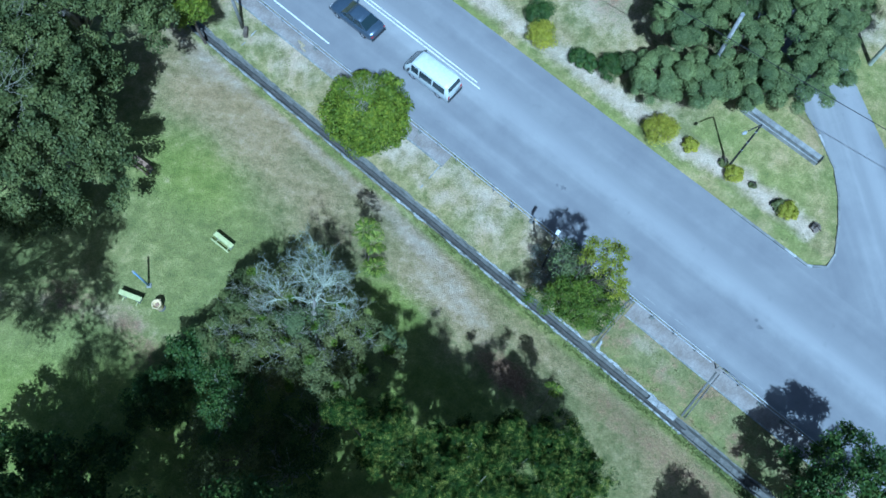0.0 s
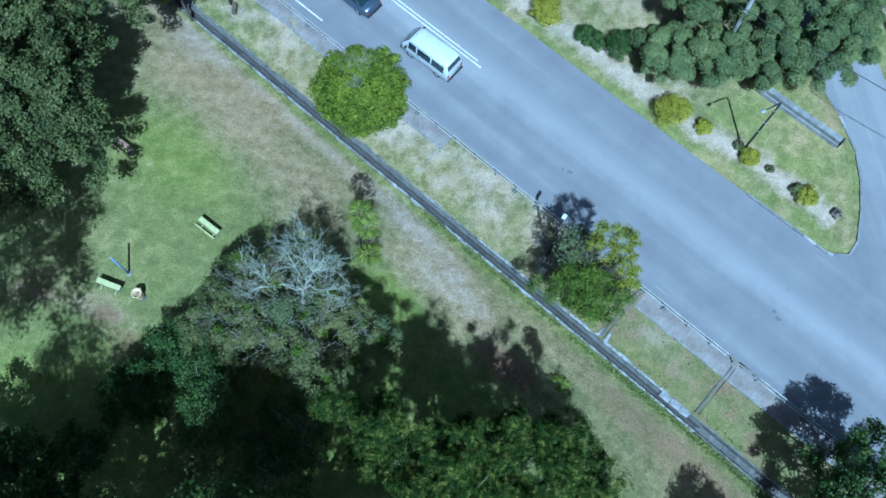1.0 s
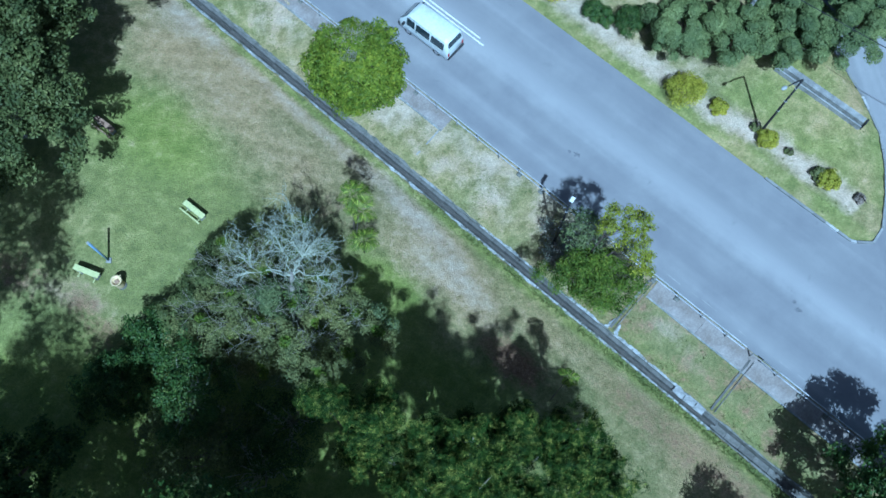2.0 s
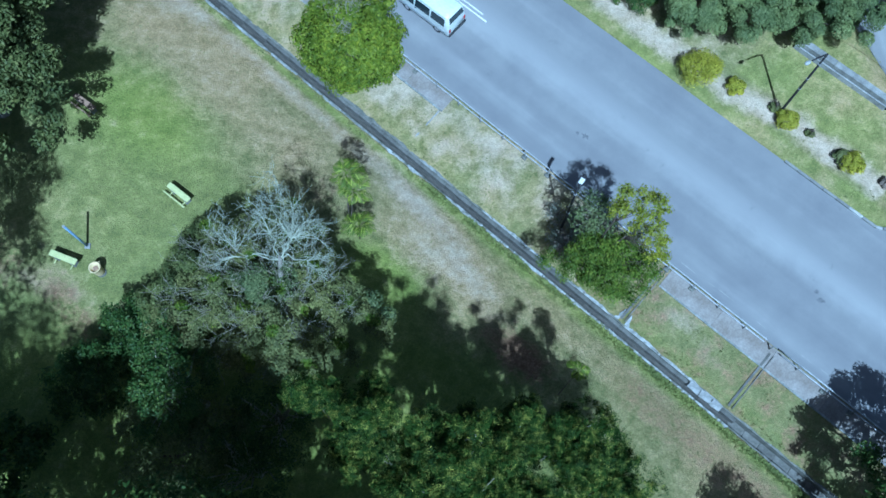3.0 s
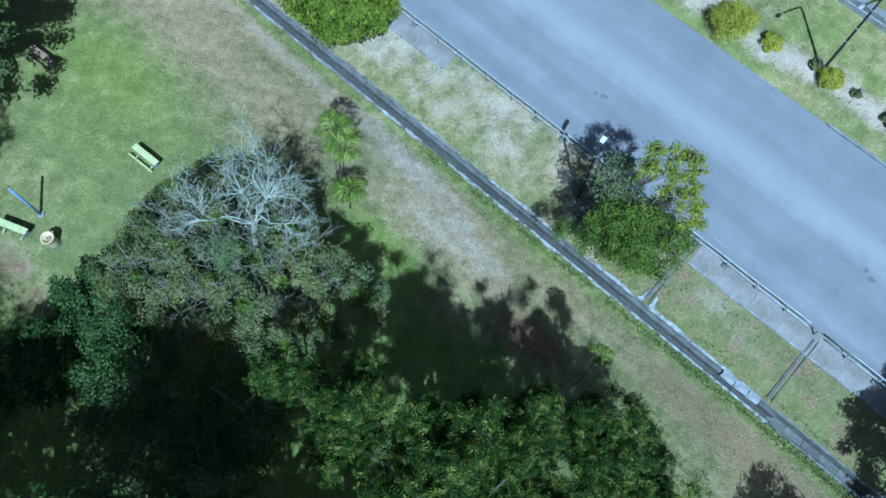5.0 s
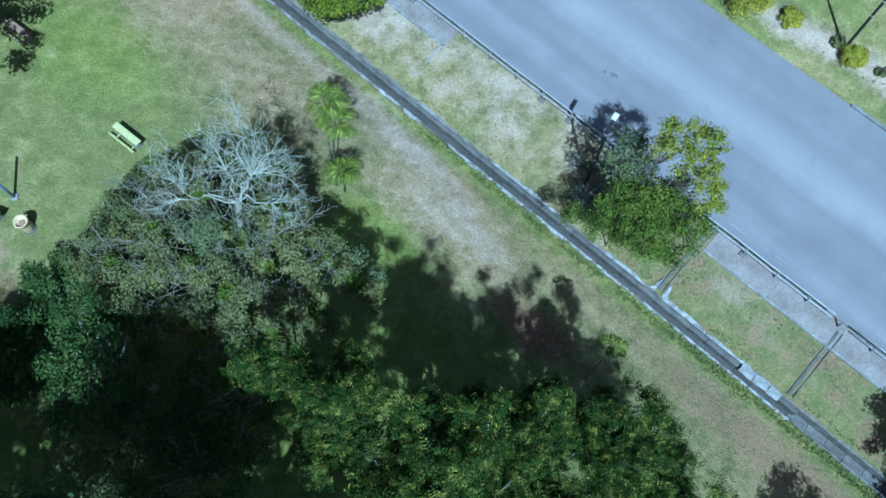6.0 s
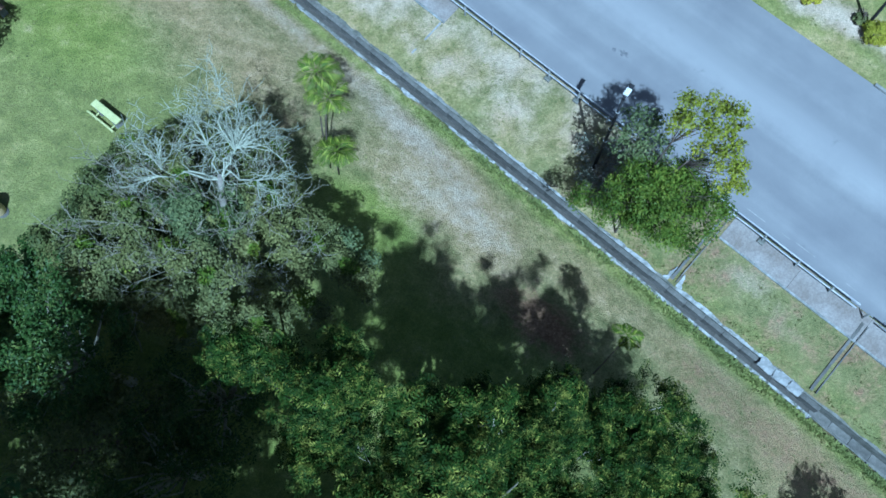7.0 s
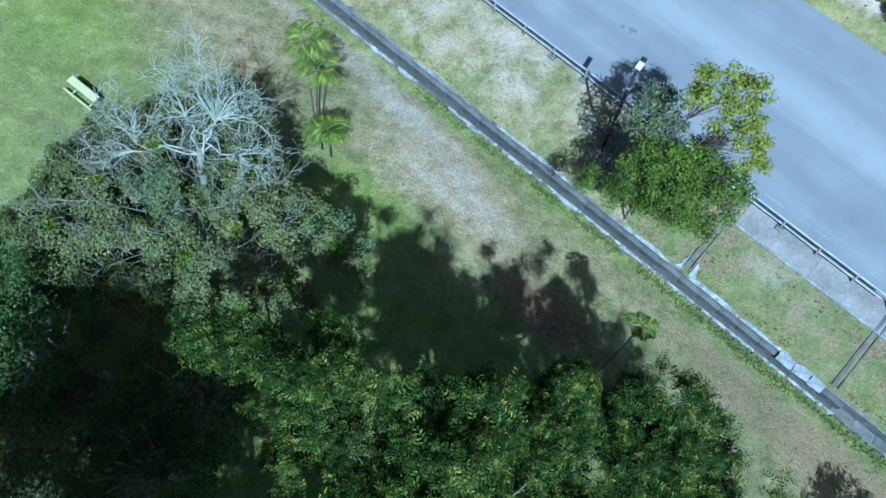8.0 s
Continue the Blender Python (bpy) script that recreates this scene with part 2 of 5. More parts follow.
# edge of the island along the side road, and the far edge of that road
SIDE_LEFT = [(24.4, 19.05), (25.5, 18.35), (26.5, 18.35), (27.2, 19.3), (27.7, 21.5), (27.95, 23.6), (27.9, 25.8), (27.1, 28.5), (25.2, 33), (21, 40), (14, 50), (2, 66)]
SIDE_RIGHT = [(44, 3.3), (42.5, 5), (40.5, 8), (38.5, 12), (36, 17), (34, 21.5), (32.6, 25), (31, 30.5), (29.3, 36.5), (25, 44), (18, 54), (6, 70)]


def island_edge_s(d):
    """How far along s the island reaches at d."""
    pts = [SD(*q) for q in SIDE_LEFT]
    ds = [-q[1] for q in pts]
    return float(np.interp(-d, ds, [q[0] for q in pts]))


def height(s, d):
    """Height of the natural ground."""
    if d > 0.9:
        return 4.4 * (1 - math.exp(-(d - 0.9) / 9))
    if d > -0.9:
        return 0.0
    if d > -4.62:
        return 0.12 * (-d - 0.9)
    if d > ROAD_FAR:
        return 0.42
    over = s - island_edge_s(d)
    if over > -0.05:
        far = [SD(*q) for q in SIDE_RIGHT]
        reach = float(np.interp(-d, [-q[1] for q in far], [q[0] for q in far]))
        return 0.42 if s < reach + 0.1 else 0.56
    return 0.55 + min(0.9, 0.075 * (ROAD_FAR - d)) * min(1, -over / 2.5)


def ground_at(x, y):
    return height(*SD(x, y))


# ---------- mesh helpers ----------
def mesh_np(name, verts, faces, smooth=False):
    """A mesh from numpy arrays; faces all have the same number of corners."""
    me = bpy.data.meshes.new(name)
    verts = np.asarray(verts, dtype=np.float32)
    faces = np.asarray(faces, dtype=np.int32)
    k = faces.shape[1]
    me.vertices.add(len(verts))
    me.vertices.foreach_set("co", verts.ravel())
    me.loops.add(faces.size)
    me.loops.foreach_set("vertex_index", faces.ravel())
    me.polygons.add(len(faces))
    me.polygons.foreach_set("loop_start", np.arange(0, faces.size, k, dtype=np.int32))
    me.polygons.foreach_set("loop_total", np.full(len(faces), k, dtype=np.int32))
    if smooth:
        me.polygons.foreach_set("use_smooth", np.ones(len(faces), dtype=bool))
    me.update(calc_edges=True)
    return me


def as_mesh(name, src):
    if isinstance(src, bpy.types.Mesh):
        return src
    me = bpy.data.meshes.new(name)
    src.to_mesh(me)
    src.free()
    return me


def part(name, src, material, parent=None, label=""):
    """Links a bmesh or mesh as one object under a thing or a part."""
    me = as_mesh(name, src)
    if material and not me.materials:
        me.materials.append(material)
    ob = new(name, me)
    if parent:
        ob.parent = parent
    if label:
        ob["label"] = label
    return ob


def thing(name, m, label, category, group=""):
    ob = new(name)
    ob.empty_display_size = 0.2
    ob.matrix_basis = m
    return tagged(ob, label, category, group)


def box(bm, cx, cy, cz, lx, ly, lz, rot=None, bevel=0.0):
    r = bmesh.ops.create_cube(bm, size=1.0)
    m = Matrix.Translation((cx, cy, cz)) @ (rot or Matrix()) @ Matrix.Diagonal((lx, ly, lz, 1))
    bmesh.ops.transform(bm, matrix=m, verts=r["verts"])
    if bevel:
        es = list({e for v in r["verts"] for e in v.link_edges})
        bmesh.ops.bevel(bm, geom=es, offset=bevel, segments=2, affect="EDGES", profile=0.6)
    return bm


def one_box(*a, **k):
    return box(bmesh.new(), *a, **k)


def tube_arrays(points, radii, sides=6, closed=True):
    """Vertices and quads of a tapered tube through points."""
    pts = [Vector(p) for p in points]
    vs, fs = [], []
    for i, p in enumerate(pts):
        a = (pts[min(i + 1, len(pts) - 1)] - pts[max(i - 1, 0)]).normalized()
        u = a.orthogonal().normalized() if i == 0 else (u - a * u.dot(a)).normalized()
        w = a.cross(u)
        for k in range(sides):
            t = 2 * math.pi * k / sides
            vs.append(p + (u * math.cos(t) + w * math.sin(t)) * radii[i])
    for i in range(len(pts) - 1):
        for k in range(sides):
            k2 = (k + 1) % sides
            fs.append((i * sides + k, i * sides + k2, (i + 1) * sides + k2, (i + 1) * sides + k))
    return vs, fs


def tube(name, points, radii, sides=8):
    if isinstance(radii, (int, float)):
        radii = [radii] * len(points)
    vs, fs = tube_arrays(points, radii, sides)
    bm = bmesh.new()
    bv = [bm.verts.new(v) for v in vs]
    for f in fs:
        bm.faces.new([bv[i] for i in f])
    bm.faces.new(list(reversed(bv[:sides])))
    bm.faces.new(bv[-sides:])
    for f in bm.faces:
        f.smooth = len(f.verts) == 4
    return as_mesh(name, bm)


def tubes(name, lines, sides=5):
    """Many tapered tubes in one mesh."""
    vs, fs = [], []
    for pts, radii in lines:
        v, f = tube_arrays(pts, radii, sides)
        o = len(vs)
        vs += [tuple(x) for x in v]
        fs += [tuple(i + o for i in q) for q in f]
    return mesh_np(name, vs, fs, True)


# ---------- leaves and trees ----------
def unit(v):
    return v / np.maximum(np.linalg.norm(v, axis=1, keepdims=True), 1e-9)


def leaf_mesh(name, c, nrm, length, width, rng, droop=0.25):
    """One folded four-cornered leaf for each centre and normal."""
    k = len(c)
    t = unit(np.cross(nrm, rng.normal(size=(k, 3))))
    b = np.cross(nrm, t)
    L = (length * rng.uniform(0.7, 1.3, (k, 1))) / 2
    W = (width * rng.uniform(0.7, 1.3, (k, 1))) / 2
    base = c - t * L
    tip = c + t * L - nrm * L * droop
    left = c - b * W + nrm * W * 0.35
    right = c + b * W + nrm * W * 0.35
    v = np.stack([base, right, tip, left], 1).reshape(-1, 3)
    f = np.arange(4 * k).reshape(-1, 4)
    return mesh_np(name, v, f)


def spray_mesh(name, c, nrm, length, leaflet, rng, pairs=5):
    """Feathered leaves: pairs of narrow leaflets along a stalk, for each centre and normal."""
    k = len(c)
    t = unit(np.cross(nrm, rng.normal(size=(k, 3))) + np.array([0, 0, -0.15]))
    b = unit(np.cross(nrm, t))
    L = length * rng.uniform(0.7, 1.3, (k, 1))
    quads = []
    for i in range(pairs):
        u = (i + 0.6) / pairs
        root = c + t * L * (u - 0.5) - nrm * L * 0.35 * (u - 0.3) ** 2
        size = leaflet * (0.55 + 0.9 * math.sin(math.pi * (0.2 + 0.7 * u)) * 0.6)
        for side in (-1, 1):
            way = unit(b * side + t * 0.55 - nrm * 0.2 + rng.normal(0, 0.12, (k, 3)))
            wide = unit(np.cross(nrm, way)) * size * 0.17
            mid = root + way * size * 0.5
            quads.append(np.stack([root, mid + wide, root + way * size, mid - wide], 1))
    v = np.concatenate(quads, 1).reshape(-1, 3)
    return mesh_np(name, v, np.arange(len(v)).reshape(-1, 4))


def crown_points(rng, radii, clumps, per, clump_r, low=-0.25, ragged=0.25, flat=0.65, inner=0.15, tight=0.45, mess=0.4):
    """Clump centres over an uneven dome, and leaves gathered round them."""
    g = (1 + 5 ** 0.5) / 2
    i = np.arange(clumps)
    z = 1 - (i + 0.5) / clumps * (1 - low)
    a = 2 * math.pi * i / g + rng.normal(0, 0.35, clumps)
    z = np.clip(z + rng.normal(0, 0.06, clumps), low, 1)
    r = np.sqrt(np.maximum(0, 1 - z * z))
    u = np.stack([r * np.cos(a), r * np.sin(a), z], 1)
    ph = rng.uniform(0, 6.28, 6)
    wob = 1 + ragged * (0.5 * np.sin(3 * a + ph[0] + 2 * z) + 0.35 * np.sin(5 * a + ph[1] - 3 * z) + 0.3 * np.sin(2 * a + ph[2] + 4 * z))
    rad = wob * rng.uniform(0.74, 1.0, clumps)
    deep = rng.random(clumps) < inner
    rad[deep] *= rng.uniform(0.45, 0.8, deep.sum())
    cc = u * rad[:, None] * np.array(radii)
    cr = clump_r * rng.uniform(0.65, 1.3, clumps)
    n = np.maximum(4, (per * (cr / clump_r) ** 2 * rng.uniform(0.7, 1.2, clumps))).astype(int)
    idx = np.repeat(np.arange(clumps), n)
    k = len(idx)
    q = unit(rng.normal(size=(k, 3)))
    q[:, 2] = np.where(q[:, 2] < -0.35, -q[:, 2], q[:, 2])
    d = rng.random((k, 1)) ** tight
    pos = cc[idx] + q * d * cr[idx][:, None] * np.array([1, 1, flat])
    nrm = unit(q * 0.8 + np.array([0, 0, 0.45]) + rng.normal(0, mess, (k, 3)) + unit(cc)[idx] * 0.2)
    return cc, pos, nrm


def tree(name, x, y, top, rx, ry, rz, material, label, seed, clumps=150, per=170, clump_r=1.0, leaf=0.22, slim=0.5, low=-0.2,
         ragged=0.25, trunk_r=0.25, bark=None, lean=(0, 0), group="", category="tree", limbs=9, flat=0.65, inner=0.15, ground=None, tight=0.4, mess=0.4, feather=0):
    """A tapered trunk, limbs that reach the clumps, and a crown of leaves whose highest point is at top."""
    rng = np.random.default_rng(seed)
    gz = ground_at(x, y) if ground is None else ground
    t = thing(name, Matrix.Translation((x, y, gz)), label, category, group)
    centre = np.array([lean[0], lean[1], top - gz - rz])
    cc, pos, nrm = crown_points(rng, (rx, ry, rz), clumps, per, clump_r, low, ragged, flat, inner, tight, mess)
    if feather:
        part("crown", spray_mesh("crown", pos + centre, nrm, leaf, leaf * slim, rng, feather), material, t)
    else:
        part("crown", leaf_mesh("crown", pos + centre, nrm, leaf, leaf * slim, rng), material, t)
    fork = Vector((lean[0] * 0.35, lean[1] * 0.35, max(0.6, centre[2] - rz * 0.45)))
    bend = Vector((rng.normal(0, 0.12), rng.normal(0, 0.12), fork.z * 0.5))
    part("trunk", tube("trunk", [(0, 0, -0.3), (0, 0, 0.15), bend, fork, fork + Vector((0, 0, 0.1))],
                       [trunk_r * 1.5, trunk_r * 1.15, trunk_r * 0.95, trunk_r * 0.8, trunk_r * 0.7], 10), bark or M_BARK, t)
    for j in rng.choice(len(cc), size=min(limbs, len(cc)), replace=False):
        e = Vector(cc[j] * 0.93 + centre)
        m1 = fork.lerp(e, 0.4) + Vector((rng.normal(0, 0.2), rng.normal(0, 0.2), 0.25 * rz * 0.4))
        m2 = fork.lerp(e, 0.75) + Vector((rng.normal(0, 0.15), rng.normal(0, 0.15), 0.2))
        r0 = trunk_r * rng.uniform(0.35, 0.55)
        part("limb", tube("limb", [fork - Vector((0, 0, 0.15)), m1, m2, e], [r0, r0 * 0.7, r0 * 0.4, r0 * 0.12], 6), bark or M_BARK, t)
    return t


def twig_lines(rng, start, way, length, radius, level, out, spread=0.6, lift=0.1, crook=0.24, thin=0.008):
    """Branching crooked twigs, each a bent tapered line."""
    pts, radii = [Vector(start)], [radius]
    p, d = Vector(start), Vector(way).normalized()
    steps = 5 if level > 1 else (4 if level == 1 else 3)
    for k in range(steps):
        d = (d + Vector(rng.normal(0, crook, 3)) + Vector((0, 0, lift * 0.3))).normalized()
        p = p + d * (length / steps)
        pts.append(p.copy())
        radii.append(radius * (1 - 0.6 * (k + 1) / steps))
    out.append((pts, radii))
    if level <= 0:
        return
    for k in range(int(rng.integers(3, 6))):
        i = int(rng.integers(1, len(pts)))
        side = Vector(rng.normal(0, 1, 3))
        side = (side - d * side.dot(d)).normalized()
        nd = (d * rng.uniform(0.5, 1.0) + side * rng.uniform(0.5, 1.0) * spread * 1.6 + Vector((0, 0, lift))).normalized()
        twig_lines(rng, pts[i], nd, length * rng.uniform(0.45, 0.7), max(thin, radii[i] * 0.6), level - 1, out, spread, lift, crook, thin)

# ---------- ground ----------
def lines(*spans):
    out = []
    for a, b, step in spans:
        out += list(np.arange(a, b - 1e-6, step))
    return out


def blob(s, d, s0, d0, ls, ld):
    return math.exp(-((s - s0) / ls) ** 2 - ((d - d0) / ld) ** 2)


def cover(s, d):
    """Dry grass, bare earth, lush grass and fallen leaves, each 0 to 1."""
    x, y = P(s, d).xy
    big = noise.noise((x * 0.16, y * 0.16, 0))
    fine = noise.noise((x * 0.55, y * 0.55, 7))
    mid = noise.noise((x * 0.9, y * 0.9, 3))
    dry, bare, lush, litter = 0.3 + 0.3 * big + 0.15 * fine, 0.0, 0.15, 0.0
    if d > 0.5:
        # worn track beside the drain: a narrow pale line, then a fan of dry turf
        track = float(np.interp(s, [-12, -6, -1, 4.5, 9.5, 12, 14.7, 17.5, 20, 24, 31], [1.2, 1.4, 1.5, 1.65, 1.7, 1.6, 2.0, 2.3, 3.3, 4.2, 4.6]))
        wide = float(np.interp(s, [-12, 0, 6, 11, 13.5, 17, 21, 30], [0.8, 0.5, 0.45, 0.8, 0.75, 0.7, 1.2, 1.2]))
        near = math.exp(-((d - track) / wide) ** 2) * max(0.0, min(1.0, (24.5 - s) / 4))
        dry += 0.5 * near
        bare += near * (0.4 + 0.35 * blob(s, d, 12.6, 1.9, 2.6, 3) + 0.12 * blob(s, d, 4, 1.6, 4, 3) + 0.25 * fine)
        dry += 0.55 * blob(s, d, -5.5, 3.0, 5.0, 2.6) + 0.42 * blob(s, d, 1.5, 4.2, 5.0, 2.2) + 0.2 * blob(s, d, 7.5, 4.2, 3.0, 1.6)
        bare += 0.42 * blob(s, d, -6.5, 2.2, 2.6, 1.3) + 0.2 * blob(s, d, 0.0, 4.2, 3.0, 1.0)
        bare += 0.34 * blob(s, d, 15.2, 2.1, 2.8, 0.7)
        dry += 0.48 * blob(s, d, 18.0, 4.2, 4.5, 2.2)
        bare += 0.4 * blob(s, d, 17.6, 4.0, 3.2, 1.3)
        lush += 0.6 * blob(s, d, 0.0, 8.4, 3.6, 2.8) + 0.3 * max(0, min(1, (d - 5) / 4))
        lush += 0.95 * blob(s, d, 16.8, 6.9, 2.6, 1.7) + 0.55 * math.exp(-((d - 0.8) / 0.35) ** 2) + 0.3 * blob(s, d, 23.0, 1.9, 4.0, 1.0)
        dry -= 0.55 * blob(s, d, 16.8, 6.9, 2.6, 1.7) + 0.3 * math.exp(-((d - 0.8) / 0.35) ** 2)
        # brown turf along the lower stretch of the drain
        dry += 0.34 * math.exp(-((d - 2.4) / 1.3) ** 2) * max(0.0, min(1.0, (s - 21) / 5))
        litter += 0.44 * math.exp(-((d - 2.5) / 1.5) ** 2) * max(0.0, min(1.0, (s - 27) / 4))
        litter += 0.6 * blob(s, d, 24.2, 5.2, 1.8, 1.2) + 0.7 * blob(s, d, 26.0, 5.2, 1.5, 1.0)
        litter += 0.35 * blob(s, d, 11.0, 5.6, 1.4, 1.1)
        # trodden floor under the trees by the tables
        bare += 0.2 * blob(s, d, 5.0, 18.6, 1.7, 0.9)
        dry += 0.4 * blob(s, d, 5.0, 18.8, 2.0, 1.2)
        litter += 0.62 * blob(s, d, 5.2, 18.9, 1.2, 0.8) + 0.5 * blob(s, d, 7.6, 19.4, 1.6, 1.2) + 0.5 * blob(s, d, 1.2, 20.2, 2.4, 1.6)
        foot = 11.7 + 0.22 * (-19.5 - x) + 0.25 * math.sin(x * 0.5)
        if x < -15:
            bare += 0.2 * math.exp(-((y - foot) / 0.6) ** 2)
            dry += 0.3 * math.exp(-((y - foot) / 0.8) ** 2)
        dry -= 0.3 * max(0, min(1, (d - 6) / 3))
        green = max(math.exp(-((x + 1.0) / 5.5) ** 2 - ((y - 7.4) / 2.6) ** 2), 0.8 / (1 + math.exp((y - 8.5) * 1.2)) if x < 3 else 0.0)
        lush += 0.8 * green
        dry -= 0.6 * green
        bare -= 0.5 * green
    elif d > ROAD_NEAR:
        dry += 0.1 + 0.25 * fine
        litter += 0.14 + 0.2 * fine
        bare += 0.17 + 0.3 * fine + 0.4 * mid + 0.28 * math.exp(-((d + 4.1) / 0.7) ** 2)
        bare += 0.5 * blob(s, d, 8.6, -2.8, 2.2, 1.3) + 0.3 * blob(s, d, 16.8, -2.4, 2.0, 1.1) + 0.25 * blob(s, d, 13.5, -3.6, 3.0, 0.7)
        bare += 0.3 * blob(s, d, -3, -3.0, 5, 1.2) + 0.75 * blob(s, d, 31.0, -2.6, 1.5, 0.6) + 0.3 * blob(s, d, 33.4, -1.9, 1.0, 0.5)
        lush += 0.25 * fine + 0.2 * blob(s, d, 12.0, -2.0, 1.6, 0.8)
        if s > 25:
            dry -= 0.38
            bare -= 0.18
            lush -= 0.02
            litter += 0.22 + 0.25 * mid
        lush += 0.3 * math.exp(-((d + 0.9) / 0.5) ** 2)
    elif d < ROAD_FAR:
        run = float(np.interp(s, [8, 14, 18.5, 21, 24, 28, 34.5], [-16.0, -16.3, -16.0, -16.2, -16.0, -16.7, -16.7]))
        sand = math.exp(-((d - run) / (0.8 + 0.25 * fine + 0.3 * mid)) ** 2) * (1 if s < 35.2 else 0)
        bare += 0.95 * sand + 0.12 * mid
        lush += 0.1
        dry += 0.08 + 0.25 * fine
        bare += 0.6 * blob(s, d, 12.5, -21.5, 4, 2.6) + 0.35 * blob(s, d, 21, -18.2, 3.0, 1.2)
        litter += 0.5 * blob(s, d, 13.0, -22.0, 3.0, 1.8)
        if s > 24 and d < -17.3:
            lush += 0.28
            dry -= 0.05
        bare += 0.7 * math.exp(-((x - 31.8) / 1.8) ** 2 - ((y - 37.4) / 1.6) ** 2)
        if run + 0.8 < d:
            dry -= 0.16
            bare -= 0.08
            lush += 0.3
    return dry, bare, lush, litter


def build_ground():
    ss = [-1600, -600, -250, -120, -70, -45, -30] + lines((-24, -14, 1.0), (-14, 44, 0.4), (44, 60, 1.0)) + [62, 75, 110, 200, 500, 1600]
    dd = [1600, 600, 250, 120, 70, 48, 40, 36] + [round(v, 3) for v in np.arange(33, 1.0, -0.5)] + [0.95, 0.7, 0.42, 0.4, -0.3, -0.32, -0.7]
    dd += [round(v, 3) for v in np.arange(-1.0, -4.5, -0.35)] + [-4.6, -4.7, -4.9, -8, -12, -14.3, -14.5, -14.52]
    dd += [round(v, 3) for v in np.arange(-14.8, -34, -0.4)] + [-36, -40, -50, -70, -120, -250, -600, -1600]
    verts, cov = [], []
    for d in dd:
        for s in ss:
            q = P(s, d)
            near = -40 < s < 70 and -45 < d < 45
            if d in (0.4, -0.3):
                z = -1.0
            elif d == -14.5:
                z = 0.42
            else:
                z = height(s, d)
                if near and (d > 1.2 or d < -15 or -4.4 < d < -0.8):
                    z += 0.06 * noise.noise((q.x * 0.5, q.y * 0.5, 3)) * (1 if z > 0.43 or d > -14 else 0)
            verts.append((q.x, q.y, z))
            c = cover(s, d) if near else (0.3, 0.05, 0.2, 0.0)
            cov.append(tuple(min(1, max(0, v)) for v in c))
    w = len(ss)
    faces = [(j * w + i, (j + 1) * w + i, (j + 1) * w + i + 1, j * w + i + 1) for j in range(len(dd) - 1) for i in range(w - 1)]
    me = mesh_np("ground", verts, faces, False)
    col = me.attributes.new("cover", "FLOAT_COLOR", "POINT")
    col.data.foreach_set("color", np.asarray(cov, dtype=np.float32).ravel())
    tagged(part("ground", me, M_GROUND), "dry patchy grass with worn bare earth", "ground", kind="structure")


build_ground()

# ---------- roads ----------
def road_strip(name, label):
    """The main road, modelled along its own x axis with y = 0 on the centre line."""
    mid = -10.15
    xs = list(np.arange(-40, 90, 2.0)) + [120, 200, 500, 1500]
    xs = [-1500, -500, -150, -80] + xs
    ys = [mid - ROAD_NEAR, -3.5, -1.5, 0, 1.5, 3, mid - ROAD_FAR]
    verts = [(x, y, 0.03 * (1 - (y / 5) ** 2)) for y in ys for x in xs]
    w = len(xs)
    faces = [(j * w + i, j * w + i + 1, (j + 1) * w + i + 1, (j + 1) * w + i) for j in range(len(ys) - 1) for i in range(w - 1)]
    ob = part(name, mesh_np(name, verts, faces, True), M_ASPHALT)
    o = P(0, mid)
    # local y points from the park towards the island
    ob.matrix_basis = Matrix.Translation((o.x, o.y, ROAD_Z)) @ pose(0, 0, 0, 0, 0, ROAD_TURN)
    return tagged(ob, label, "road", kind="structure")


road = road_strip("road", "sun-bleached grey asphalt road with faded markings")


def side_road():
    verts, faces = [], []
    n = len(SIDE_LEFT)
    for j, ((ax, ay), (bx, by)) in enumerate(zip(SIDE_LEFT, SIDE_RIGHT)):
        if j == 0:
            ax, ay, bx, by = ax - 0.3, ay - 0.36, bx - 0.3, by - 0.36
        for k in range(7):
            t = k / 6
            verts.append((ax + (bx - ax) * t, ay + (by - ay) * t, ROAD_Z + 0.013 + 0.015 * math.sin(math.pi * t)))
    for j in range(n - 1):
        for k in range(6):
            faces.append((j * 7 + k, j * 7 + k + 1, (j + 1) * 7 + k + 1, (j + 1) * 7 + k))
    me = mesh_np("side_road", verts, faces, True)
    inv = (Matrix.Translation((30, 30, 0)) @ pose(0, 0, 0, 0, 0, 100)).inverted()
    me.transform(inv)
    ob = part("side_road", me, M_ASPHALT)
    ob.matrix_basis = inv.inverted()
    tagged(ob, "narrow grey asphalt side road", "road", kind="structure")


side_road()


